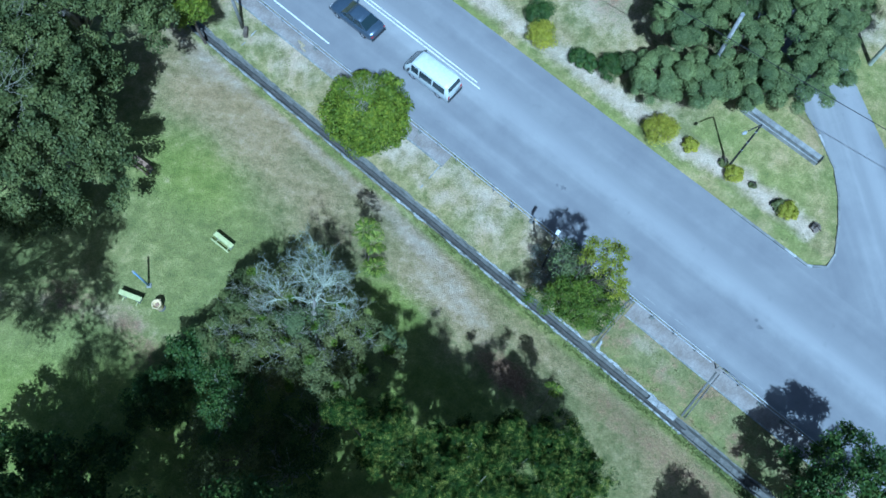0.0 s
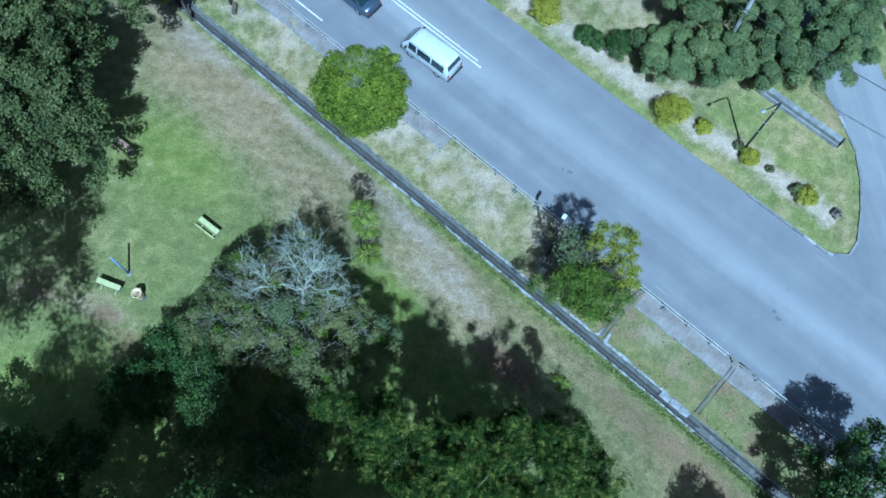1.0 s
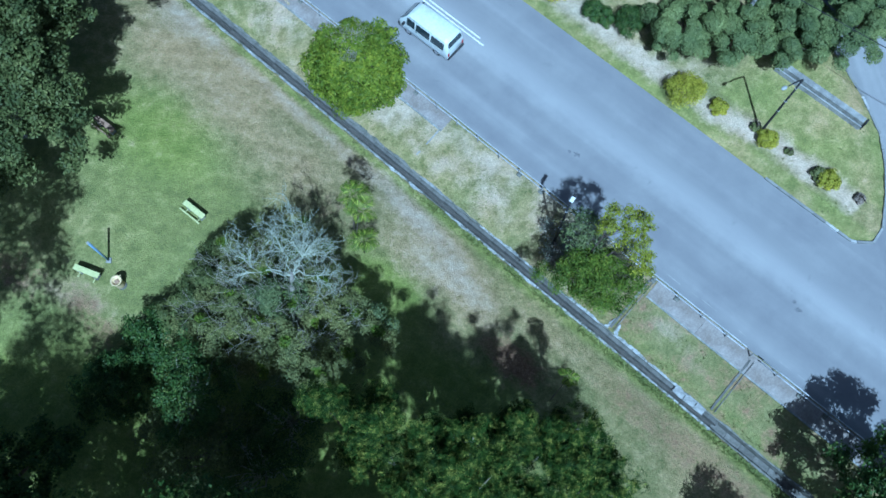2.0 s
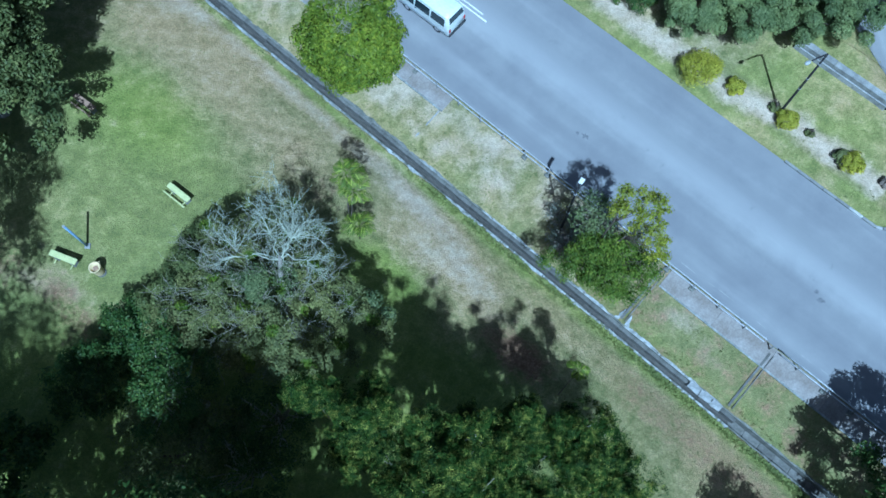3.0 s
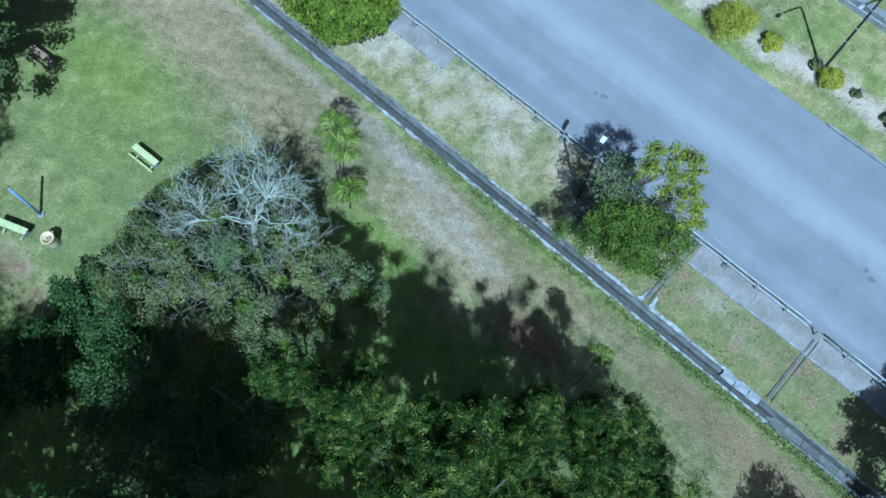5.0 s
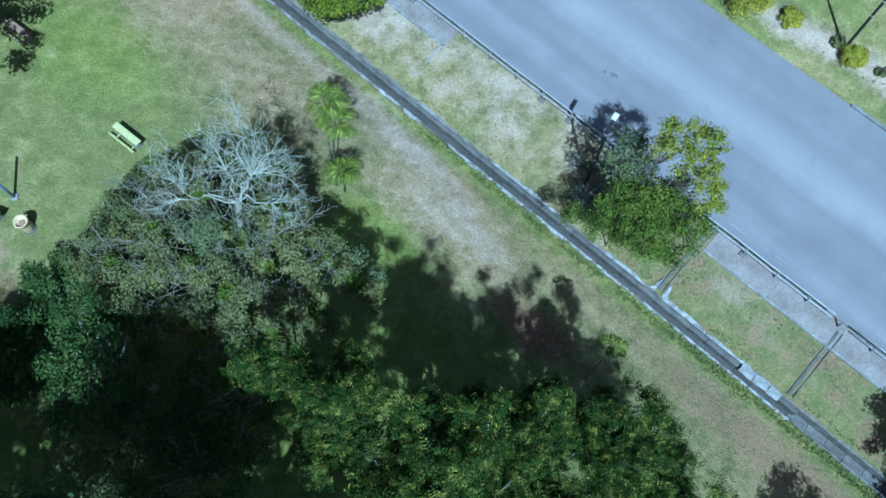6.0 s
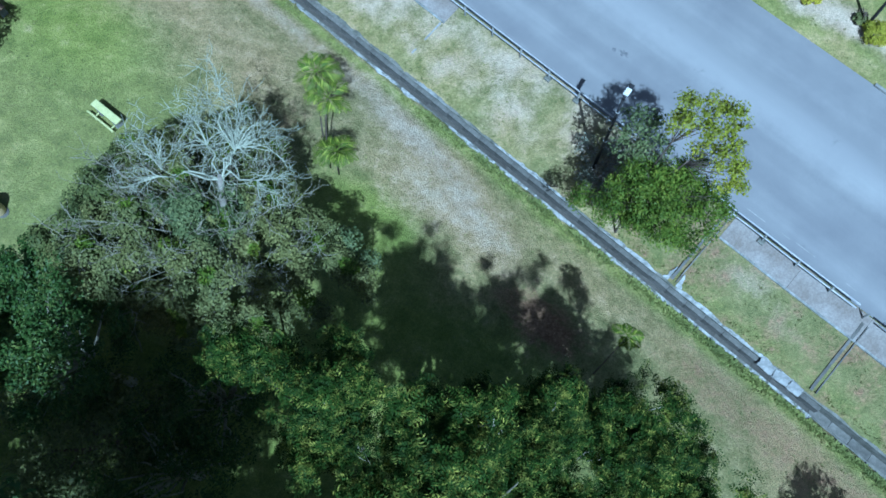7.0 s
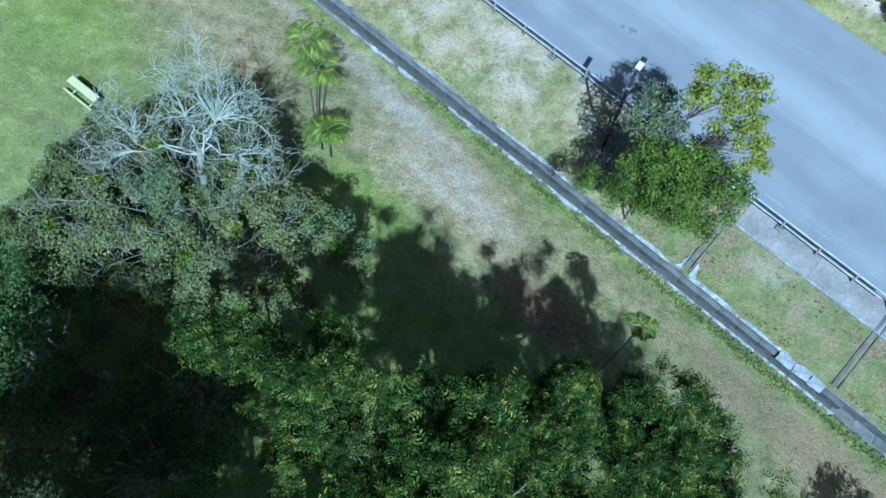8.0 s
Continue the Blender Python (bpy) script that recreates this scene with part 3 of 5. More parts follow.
def painted_line(name, s0, s1, d, width, label, material=None):
    rng = random.Random(int(s0 * 10 + d * 100))
    bm = bmesh.new()
    s = s0
    prev = None
    while s <= s1 + 0.01:
        a = width / 2 * rng.uniform(0.75, 1.1)
        z = ROAD_Z + 0.03 * (1 - ((d + 10.15) / 5) ** 2) + 0.006
        row = [bm.verts.new(P(s, d - a, z)), bm.verts.new(P(s, d + a, z))]
        if prev:
            bm.faces.new((prev[0], prev[1], row[1], row[0]))
        prev = row
        s += 0.5
    bmesh.ops.recalc_face_normals(bm, faces=bm.faces)
    ext = bmesh.ops.extrude_face_region(bm, geom=list(bm.faces))
    bmesh.ops.translate(bm, vec=(0, 0, -0.004), verts=[v for v in ext["geom"] if isinstance(v, bmesh.types.BMVert)])
    bmesh.ops.recalc_face_normals(bm, faces=bm.faces)
    tagged(part(name, bm, material or M_WHITE), label, "road marking", kind="structure")


painted_line("centre_line", -40, 10.1, -10.02, 0.1, "worn white centre line on the asphalt")
painted_line("centre_line", -40, 9.9, -10.3, 0.1, "worn white centre line on the asphalt")
painted_line("edge_line", -40, -0.6, -5.42, 0.13, "worn white edge line on the asphalt")

for k, sp in enumerate((24.8, 25.9, 27.3, 28.6, 30.4, 31.2, 33.9, 36.4, 38.0)):
    painted_line("edge_line", sp, sp + (0.5, 1.0)[k % 2], -5.3 - 0.05 * (k % 3), 0.035, "flaked remains of a white edge line", M_CONC_PALE)

def tar_stain(s, d, r, seed):
    """A thin worn patch of tar with a ragged edge."""
    rng = random.Random(seed)
    bm = bmesh.new()
    z = ROAD_Z + 0.03 * (1 - ((d + 10.15) / 5) ** 2) + 0.006
    ring = []
    for k in range(16):
        a = 2 * math.pi * k / 16
        q = r * rng.uniform(0.35, 1.0)
        ring.append(bm.verts.new(P(s + math.cos(a) * q * 1.2, d + math.sin(a) * q * 0.8, z)))
    mid = bm.verts.new(P(s, d, z + 0.002))
    for k in range(16):
        bm.faces.new((mid, ring[k], ring[(k + 1) % 16]))
    bmesh.ops.recalc_face_normals(bm, faces=bm.faces)
    tagged(part("tar_stain", bm, M_TAR), "small dark tar stain on the asphalt road", "stain", kind="structure")


M_TAR = speckled("worn_tar", (0.11, 0.11, 0.115), (0.19, 0.19, 0.195), 4.0, 20)
for i, (sv, dv, r) in enumerate((((19.6, -7.9, 0.28), (19.15, -7.75, 0.16), (35.85, -8.7, 0.3), (35.4, -8.95, 0.2)))):
    tar_stain(sv, dv, r, 40 + i)

# ---------- drain ----------
def ragged_lip(t, rng, s0, s1, lo, side, reach, fill, material):
    """Cement spread along a drain's lip from s0 to s1, broken off unevenly."""
    bm = bmesh.new()
    s = s0
    while s < s1:
        run = min(rng.uniform(0.7, 3.2), s1 - s + 0.05)
        if rng.random() < fill and run > 0.3:
            prev = None
            k = max(3, int(run / 0.08))
            drift = rng.uniform(0.35, 0.8)
            for i in range(k + 1):
                drift = min(1.0, max(0.12, drift + rng.uniform(-0.34, 0.34)))
                wd = reach * drift * min(1, 4 * i / k + 0.1, 4 * (k - i) / k + 0.1) + 0.02
                z = 0.035 + rng.uniform(0, 0.02)
                ss = s + run * i / k
                row = [bm.verts.new(P(ss, lo - 0.07 * side, z)), bm.verts.new(P(ss, lo + wd * side, z)), bm.verts.new(P(ss, lo + (wd + 0.03) * side, -0.1))]
                if prev:
                    for q in range(2):
                        bm.faces.new((prev[q], row[q], row[q + 1], prev[q + 1]))
                prev = row
        s += run + rng.uniform(0, 0.5)
    bmesh.ops.recalc_face_normals(bm, faces=bm.faces)
    part("cement_lip", bm, material, t, "pale broken cement edge")


def drain():
    """A deep open channel: slab floor, two cast walls and broken cement along both lips."""
    t = thing("drain", Matrix(), "open concrete roadside drain with pale broken edges", "drain")
    t["kind"] = "structure"
    for d0, d1 in ((0.33, 0.45), (-0.29, -0.38)):
        rng = random.Random(int(d0 * 100))
        bm = bmesh.new()
        prev = None
        for s in np.arange(-40, 62.1, 0.4):
            top = 0.03 + rng.uniform(-0.015, 0.015)
            out = d1 + (0.05 if d1 > 0 else -0.05) * rng.uniform(-1, 1)
            inn = d0 + rng.uniform(-0.012, 0.012)
            row = [bm.verts.new(P(s, inn, -0.9)), bm.verts.new(P(s, inn, top - 0.02)), bm.verts.new(P(s, inn + (0.02 if d1 > 0 else -0.02), top)), bm.verts.new(P(s, out, top + 0.01)), bm.verts.new(P(s, out, -0.9))]
            if prev:
                for k in range(4):
                    bm.faces.new((prev[k], row[k], row[k + 1], prev[k + 1]))
            prev = row
        bmesh.ops.recalc_face_normals(bm, faces=bm.faces)
        part("drain_wall", bm, M_CONC_MOSS, t)
    rng = random.Random(5)
    # park side: a thin bright rim upstream, wide broken cement further down
    ragged_lip(t, rng, -14, 11, 0.45, 1, 0.07, 0.9, M_LIP)
    ragged_lip(t, rng, 11, 27, 0.43, 1, 0.11, 0.95, M_LIP_WHITE)
    ragged_lip(t, rng, 27, 36, 0.43, 1, 0.12, 0.9, M_LIP_WHITE)
    # road side
    ragged_lip(t, rng, -14, 13, -0.36, -1, 0.1, 0.5, M_CONC_MOSS)
    ragged_lip(t, rng, 13, 18, -0.35, -1, 0.09, 0.7, M_LIP)
    ragged_lip(t, rng, 18, 27.8, -0.35, -1, 0.12, 0.95, M_LIP_WHITE)
    ragged_lip(t, rng, 28.5, 35.2, -0.35, -1, 0.14, 0.95, M_LIP_WHITE)
    # floor slabs: dark up to s = 36, a paler copy beyond
    slab = as_mesh("slab", one_box(0, 0, 0, 0.985, 0.6, 0.1, bevel=0.012))
    slab.materials.append(M_CONC_FLOOR)
    rng = random.Random(3)
    worn = slab.copy()
    worn.materials[0] = M_COPING
    for i in range(-24, 60):
        ob = part("slab", worn if i > 35 else slab, None, t)
        q = P(i + 0.5, 0.03, -0.6 + rng.uniform(-0.01, 0.01))
        ob.matrix_basis = Matrix.Translation(q) @ pose(0, 0, 0, rng.uniform(-1, 1), rng.uniform(-0.6, 0.6), ROAD_TURN + rng.uniform(-0.6, 0.6))
    # weathered coping blocks that narrow the channel on the road side
    block = as_mesh("coping_block", one_box(0, 0, 0, 0.99, 0.23, 0.5, bevel=0.018))
    block.materials.append(M_COPING)
    rng = random.Random(13)
    for i in range(-24, 36):
        ob = part("coping_block", block, None, t)
        drop = float(np.interp(i, [8, 16, 40], [0.0, 0.06, 0.12]))
        q = P(i + 0.72, -0.18 + rng.uniform(-0.012, 0.012), -0.24 - drop + rng.uniform(-0.012, 0.012))
        ob.matrix_basis = Matrix.Translation(q) @ pose(0, 0, 0, rng.uniform(-2, 2), rng.uniform(-0.6, 0.6), ROAD_TURN + rng.uniform(-0.8, 0.8))
    # rough cover slabs over the channel, cemented at their edges
    for i, (sv, ln) in enumerate(((33.45, 0.72), (34.2, 0.72), (34.9, 0.6))):
        rng = random.Random(70 + i)
        bm = bmesh.new()
        box(bm, 0, 0, 0, ln, 0.4, 0.1)
        bmesh.ops.subdivide_edges(bm, edges=bm.edges, cuts=3, use_grid_fill=True)
        for v in bm.verts:
            v.co += Vector((rng.uniform(-0.025, 0.025), rng.uniform(-0.03, 0.03), rng.uniform(-0.006, 0.006)))
        bmesh.ops.recalc_face_normals(bm, faces=bm.faces)
        ob = part("cover_slab", bm, M_CONC_PALE, t, "pale rough concrete cover slab")
        ob.matrix_basis = Matrix.Translation(P(sv, -0.14, 0.03 + 0.008 * i)) @ pose(0, 0, 0, 0.5 * i, 0, ROAD_TURN + (-2, 3, -1)[i])


drain()


def cross_drain(s, d0, d1, label):
    """A narrow concrete channel that crosses the verge: two low kerbs with a dark gap."""
    t = thing("cross_drain", Matrix.Translation(P(s, (d0 + d1) / 2)) @ pose(0, 0, 0, 0, 0, ROAD_TURN), label, "drain", "channels across the verge")
    t["kind"] = "structure"
    n = 8
    for off, wd in ((-0.13, 0.13), (0.12, 0.05)):
        bm = bmesh.new()
        rng = random.Random(int(s * 7 + off * 100))
        prev = None
        for i in range(n + 1):
            d = d0 + (d1 - d0) * i / n
            y = (d0 + d1) / 2 - d
            z = height(s, d) + 0.07 + rng.uniform(-0.01, 0.01)
            w0, w1 = off - wd / 2 * rng.uniform(0.8, 1.2), off + wd / 2 * rng.uniform(0.8, 1.2)
            row = [bm.verts.new((w0, y, z - 0.4)), bm.verts.new((w0, y, z)), bm.verts.new((w1, y, z)), bm.verts.new((w1, y, z - 0.4))]
            if prev:
                for k in range(3):
                    bm.faces.new((prev[k], row[k], row[k + 1], prev[k + 1]))
            prev = row
        bmesh.ops.recalc_face_normals(bm, faces=bm.faces)
        part("kerb", bm, M_COPING, t)
    bm = bmesh.new()
    prev = None
    for i in range(n + 1):
        d = d0 + (d1 - d0) * i / n
        y = (d0 + d1) / 2 - d
        z = height(s, d) + 0.022
        row = [bm.verts.new((-0.07, y, z - 0.12)), bm.verts.new((0.1, y, z - 0.12))]
        if prev:
            bm.faces.new((prev[0], prev[1], row[1], row[0]))
        prev = row
    bmesh.ops.recalc_face_normals(bm, faces=bm.faces)
    ext = bmesh.ops.extrude_face_region(bm, geom=list(bm.faces))
    bmesh.ops.translate(bm, vec=(0, 0, -0.15), verts=[v for v in ext["geom"] if isinstance(v, bmesh.types.BMVert)])
    bmesh.ops.recalc_face_normals(bm, faces=bm.faces)
    # darker concrete along the bottom of the gap
    part("channel_floor", bm, M_CONC_DARK, t)


def junction_cement(s, d0, d1, wide, seed):
    """Pale cement smeared beside a channel's mouth."""
    rng = random.Random(seed)
    bm = bmesh.new()
    prev = None
    for i in range(10):
        q = i / 9
        d = d0 + (d1 - d0) * q
        w = wide * (1 - 0.8 * q) * rng.uniform(0.6, 1.1) + 0.02
        z = height(s, d) + 0.05
        row = [bm.verts.new(P(s, d, z)), bm.verts.new(P(s + w, d, z)), bm.verts.new(P(s + w * 1.06, d, z - 0.15))]
        if prev:
            for k in range(2):
                bm.faces.new((prev[k], row[k], row[k + 1], prev[k + 1]))
        prev = row
    bmesh.ops.recalc_face_normals(bm, faces=bm.faces)
    tagged(part("cement_patch", bm, M_LIP_WHITE), "pale cement smear where the channel meets the drain", "cement", kind="structure")


junction_cement(28.4, -0.4, -1.1, 0.3, 1)
junction_cement(27.97, -0.4, -1.2, -0.28, 2)
cross_drain(28.2, -4.3, -0.55, "narrow mossy concrete channel crossing the grass verge")
cross_drain(35.55, -4.3, -0.55, "narrow mossy concrete channel crossing the grass verge")


def buried_kerb(s, d0, d1):
    """The top of an old kerb that just shows through the grass."""
    rng = random.Random(int(s * 10))
    bm = bmesh.new()
    prev = None
    n = 10
    for i in range(n + 1):
        d = d0 + (d1 - d0) * i / n
        w = rng.uniform(0.015, 0.06)
        z = height(s, d) + rng.uniform(-0.025, 0.04)
        row = [bm.verts.new(P(s - w, d, z - 0.2)), bm.verts.new(P(s - w, d, z)), bm.verts.new(P(s + w, d, z)), bm.verts.new(P(s + w, d, z - 0.2))]
        if prev:
            for k in range(3):
                bm.faces.new((prev[k], row[k], row[k + 1], prev[k + 1]))
        prev = row
    bmesh.ops.recalc_face_normals(bm, faces=bm.faces)
    tagged(part("buried_kerb", bm, M_CONC_PALE), "half-buried pale concrete kerb crossing the grass verge", "kerb", kind="structure")


buried_kerb(11.85, -4.2, -1.2)
buried_kerb(-6.1, -4.2, -1.1)


def walkway():
    """Concrete strip between the verge and the railing, cast in bays."""
    t = thing("walkway", Matrix(), "stained pale concrete strip beside the railing", "pavement")
    t["kind"] = "structure"
    rng = random.Random(11)
    s = -12.0
    while s < 47:
        if -12 <= s < 11.0 or s >= 28.3:
            wide = 1.25 if s >= 28 else 1.15
            ln = 3.56 if s >= 28 else 3.0
            lip = rng.uniform(-0.02, 0.02)
            bm = one_box(0, 0, 0, ln - 0.008, wide + lip, 0.12, bevel=0.008)
            ob = part("slab", bm, M_WALK, t)
            d = -4.72 + wide / 2
            ob.matrix_basis = Matrix.Translation(P(s + ln / 2, d, height(s, d) - 0.02 + rng.uniform(-0.006, 0.006))) @ pose(0, 0, 0, 0, 0, ROAD_TURN) @ pose(0, 0, 0, 6.8, 0, 0)
            edge = one_box(0, 0, 0, ln - 0.006, 0.1, 0.14, bevel=0.01)
            ob = part("edging", edge, M_LIP, t, "pale narrow concrete edging")
            ob.matrix_basis = Matrix.Translation(P(s + ln / 2, -4.72 + wide + 0.055, height(s, -4.72 + wide) - 0.015)) @ pose(0, 0, 0, 0, 0, ROAD_TURN + rng.uniform(-0.2, 0.2))
            s += ln
        else:
            s += 0.5


walkway()


def guard_rail():
    t = thing("guard_rail", Matrix(), "low roadside railing of two pale steel pipes on short posts", "railing")
    rng = random.Random(8)
    dr = -4.52
    z0 = 0.45
    for a, b in ((-30.0, 35.3), (35.9, 60.0)):
        for hz, dd, r in ((0.66, -0.03, 0.04), (0.36, 0.05, 0.038)):
            pts, s = [], a
            while s <= b:
                pts.append(P(s, dr + dd + rng.uniform(-0.012, 0.012), z0 + hz + rng.uniform(-0.012, 0.012)))
                s += 1.75
            part("pipe", tube("pipe", pts, r, 8), M_PIPE, t)
    post = tube("post", [(0, 0, -0.4), (0, 0, 0.66)], 0.045, 8)
    post.materials.append(M_CONC)
    foot = as_mesh("footing", one_box(0, 0, 0, 0.3, 0.3, 0.16, bevel=0.02))
    foot.materials.append(M_CONC_MOSS)
    s = -29.5
    while s < 59:
        if not 35.3 < s < 35.9:
            ob = part("post", post, None, t)
            ob.matrix_basis = Matrix.Translation(P(s, dr + 0.05, z0)) @ pose(0, 0, 0, rng.uniform(-2, 2), rng.uniform(-2, 2), 0)
            if int(s * 10) % 3 == 0:
                part("footing", foot, None, t).matrix_basis = Matrix.Translation(P(s, dr + 0.08, z0 + 0.02)) @ pose(0, 0, 0, 0, 0, ROAD_TURN)
        s += 1.75


guard_rail()


def kerb():
    """Kerbstones round the island's tip, with remains of white paint."""
    t = thing("kerb", Matrix(), "low concrete kerb with worn white paint round the grass island", "kerb")
    t["kind"] = "structure"
    pts = [P(s, ROAD_FAR).xy for s in np.arange(29.5, 36.2, 0.9)] + [Vector(q) for q in SIDE_LEFT[1:9]]
    rng = random.Random(2)
    path = []
    for a, b in zip(pts[:-1], pts[1:]):
        k = max(1, round((b - a).length / 0.9))
        path += [a.lerp(b, i / k) for i in range(k)]
    path.append(pts[-1])
    white = speckled("flaking_white_kerb_paint", (0.2, 0.2, 0.19), (0.6, 0.6, 0.58), 2.2, 12, per_object=0.2)
    for i, (a, b) in enumerate(zip(path[:-1], path[1:])):
        v = b - a
        if v.length < 0.1:
            continue
        bm = one_box(0, 0, 0, v.length - 0.02, 0.16, 0.34, bevel=0.02)
        ob = part("kerbstone", bm, white if rng.random() < 0.35 else M_CONC, t)
        m = (a + b) / 2
        ob.matrix_basis = Matrix.Translation((m.x, m.y, 0.47 + rng.uniform(-0.01, 0.01))) @ pose(0, 0, 0, 0, rng.uniform(-0.8, 0.8), math.degrees(math.atan2(v.y, v.x)) + rng.uniform(-1, 1))


kerb()


def low_wall():
    """Long low concrete block at the back of the island."""
    a, b = P(25.6, -21.2), P(32.0, -21.3)
    mid = (a + b) / 2
    z = height(29, -21.2)
    t = thing("low_wall", Matrix.Translation((mid.x, mid.y, z)) @ pose(0, 0, 0, 0, 0, ROAD_TURN), "long low concrete wall with a pale flat top", "wall")
    L = (b - a).length
    n = 5
    for i in range(n):
        bm = one_box(-L / 2 + L * (i + 0.5) / n, 0, 0.25, L / n - 0.01, 0.42, 0.9, bevel=0.02)
        part("block", bm, M_CONC, t)
    part("front_lip", one_box(0, -0.27, 0.12, L + 0.1, 0.09, 0.5, bevel=0.015), M_CONC_PALE, t, "pale front edge")
    part("end_plate", one_box(L / 2 + 0.1, 0.05, 0.3, 0.12, 0.4, 0.8, bevel=0.02), M_DARKSTEEL, t, "dark end plate")


low_wall()

# ---------- lamps and poles ----------
M_LAMPGREY = speckled("lamp_grey", (0.3, 0.31, 0.31), (0.42, 0.43, 0.42), 3, 30, 0.5, 0.05, 0.003)
M_LANTERN = speckled("pale_lantern", (0.6, 0.62, 0.62), (0.78, 0.8, 0.8), 3, 30, 0.4, 0.05, 0.003)


def street_lamp(x, y, tall, arm_az, arm_len, material, label, head_label, flat_head=False):
    t = thing("street_lamp", Matrix.Translation((x, y, ground_at(x, y))), label, "street lamp")
    part("pole", tube("pole", [(0, 0, -0.4), (0, 0, 0.3), (0, 0, tall * 0.5), (0, 0, tall)], [0.1, 0.085, 0.07, 0.055], 10), material, t)
    ax, ay = math.cos(radians(arm_az)), math.sin(radians(arm_az))
    end = Vector((ax * arm_len, ay * arm_len, tall + 0.25))
    part("arm", tube("arm", [(0, 0, tall - 0.15), (ax * 0.15, ay * 0.15, tall + 0.08), (ax * arm_len * 0.6, ay * arm_len * 0.6, tall + 0.2), end], [0.06, 0.05, 0.045, 0.04], 8), material, t)
    for h in (0.45, 0.62, 0.85):
        part("band", tube("band", [(0, 0, tall * h), (0, 0, tall * h + 0.05)], 0.088, 10), M_STEEL, t)
    if flat_head:
        bm = one_box(0, 0, 0, 0.33, 0.22, 0.08, bevel=0.025)
        h = part("lamp_head", bm, M_LANTERN, t, head_label)
        h.matrix_basis = Matrix.Translation(end + Vector((ax * 0.2, ay * 0.2, 0.02))) @ pose(0, 0, 0, 0, -8, arm_az)
        # plain dark box for the back part of the head
        part("head_back", one_box(0.27, 0, 0.01, 0.2, 0.22, 0.07, bevel=0.02), M_DARKSTEEL, h, "dark back part of the lamp head")
        part("clamp", one_box(-0.24, 0, -0.05, 0.14, 0.12, 0.1, bevel=0.015), M_DARKSTEEL, h)
        return t
    bm = bmesh.new()
    bmesh.ops.create_uvsphere(bm, u_segments=14, v_segments=8, radius=1.0)
    bmesh.ops.transform(bm, matrix=Matrix.Diagonal((0.2, 0.12, 0.1, 1)), verts=bm.verts)
    for f in bm.faces:
        f.smooth = True
    for v in bm.verts:
        v.co.z = max(v.co.z, -0.06)
    h = part("lamp_head", bm, M_LAMPGREY, t, head_label)
    h.matrix_basis = Matrix.Translation(end + Vector((ax * 0.3, ay * 0.3, 0.02))) @ pose(0, 0, 0, 0, 0, arm_az)
    return t


lamp_m = street_lamp(6.9, 17.6, 6.45, 58, 0.05, M_DARKSTEEL, "dark street lamp beside the railing under a tree", "pale flat lamp head", True)
lamp_r = street_lamp(20.1, 25.5, 6.6, 211, 1.15, M_DARKSTEEL, "slim dark street lamp on the grass island", "white lamp head")


def utility_pole(x, y, tall, r, label, material):
    t = thing("utility_pole", Matrix.Translation((x, y, ground_at(x, y))), label, "pole")
    part("pole", tube("pole", [(0, 0, -0.5), (0, 0, tall * 0.5), (0, 0, tall)], [r * 1.25, r * 1.1, r], 12), material, t)
    part("cap", tube("cap", [(0, 0, tall + 0.002), (0, 0, tall + 0.06)], r * 1.12, 12), M_STEEL, t)
    return t


utility_pole(18.6, 32.1, 8.6, 0.13, "tall pale concrete utility pole among trees", M_CONC_PALE)
wp = utility_pole(-15.9, 36.0, 7.0, 0.11, "pale pole with a brown timber stay block", M_CONC_PALE)
part("stay_block", one_box(0.35, -0.55, 0.25, 0.3, 0.75, 0.5, bevel=0.03), M_BARK, wp, "brown timber block")


def cable(a, b, sag, label):
    pts = [Vector(a).lerp(Vector(b), i / 14) - Vector((0, 0, sag * 4 * (i / 14) * (1 - i / 14))) for i in range(15)]
    me = tube("cable", pts, 0.022, 6)
    me.materials.append(M_RUBBER)
    tagged(new("cable", me), label, "cable")


cable((3.0, 39.95, 9.8), (60.0, 2.55, 9.8), 0.3, "thin black overhead cable")

# ---------- park furniture ----------
def picnic_table(x, y, turn, label, low_bench, material, plank=M_TABLE):
    t = thing("picnic_table", Matrix.Translation((x, y, ground_at(x, y))) @ pose(0, 0, 0, 0, 0, turn) @ Matrix.Scale(0.95, 4), label, "picnic table", "tables in the park")
    part("tabletop", one_box(0, 0, 0.74, 1.62, 0.34, 0.06, bevel=0.012), material, t)
    for sx in (-0.5, 0.5):
        part("leg", one_box(sx, 0, 0.35, 0.12, 0.34, 0.72, bevel=0.01), M_CONC, t)
        part("stretcher", one_box(sx, -0.22, 0.3, 0.05, 0.42, 0.07, bevel=0.008), plank, t)
        if low_bench:
            part("bench_leg", one_box(sx, -0.44, 0.19, 0.06, 0.07, 0.4, bevel=0.008), plank, t)
    if low_bench:
        part("bench_plank", one_box(-0.08, -0.44, 0.42, 1.65, 0.075, 0.05, bevel=0.008), plank, t)
    return t


picnic_table(-14.3, 17.62, -36, "pale yellow-green park table with a side bench on grass", True, M_TABLE)
picnic_table(-19.5, 13.45, -19, "pale yellow-green park table without side bench", False, M_TABLE)
picnic_table(-20.4, 22.9, -34, "brown weathered wooden table half under a tree", True, M_WOOD, M_WOOD)


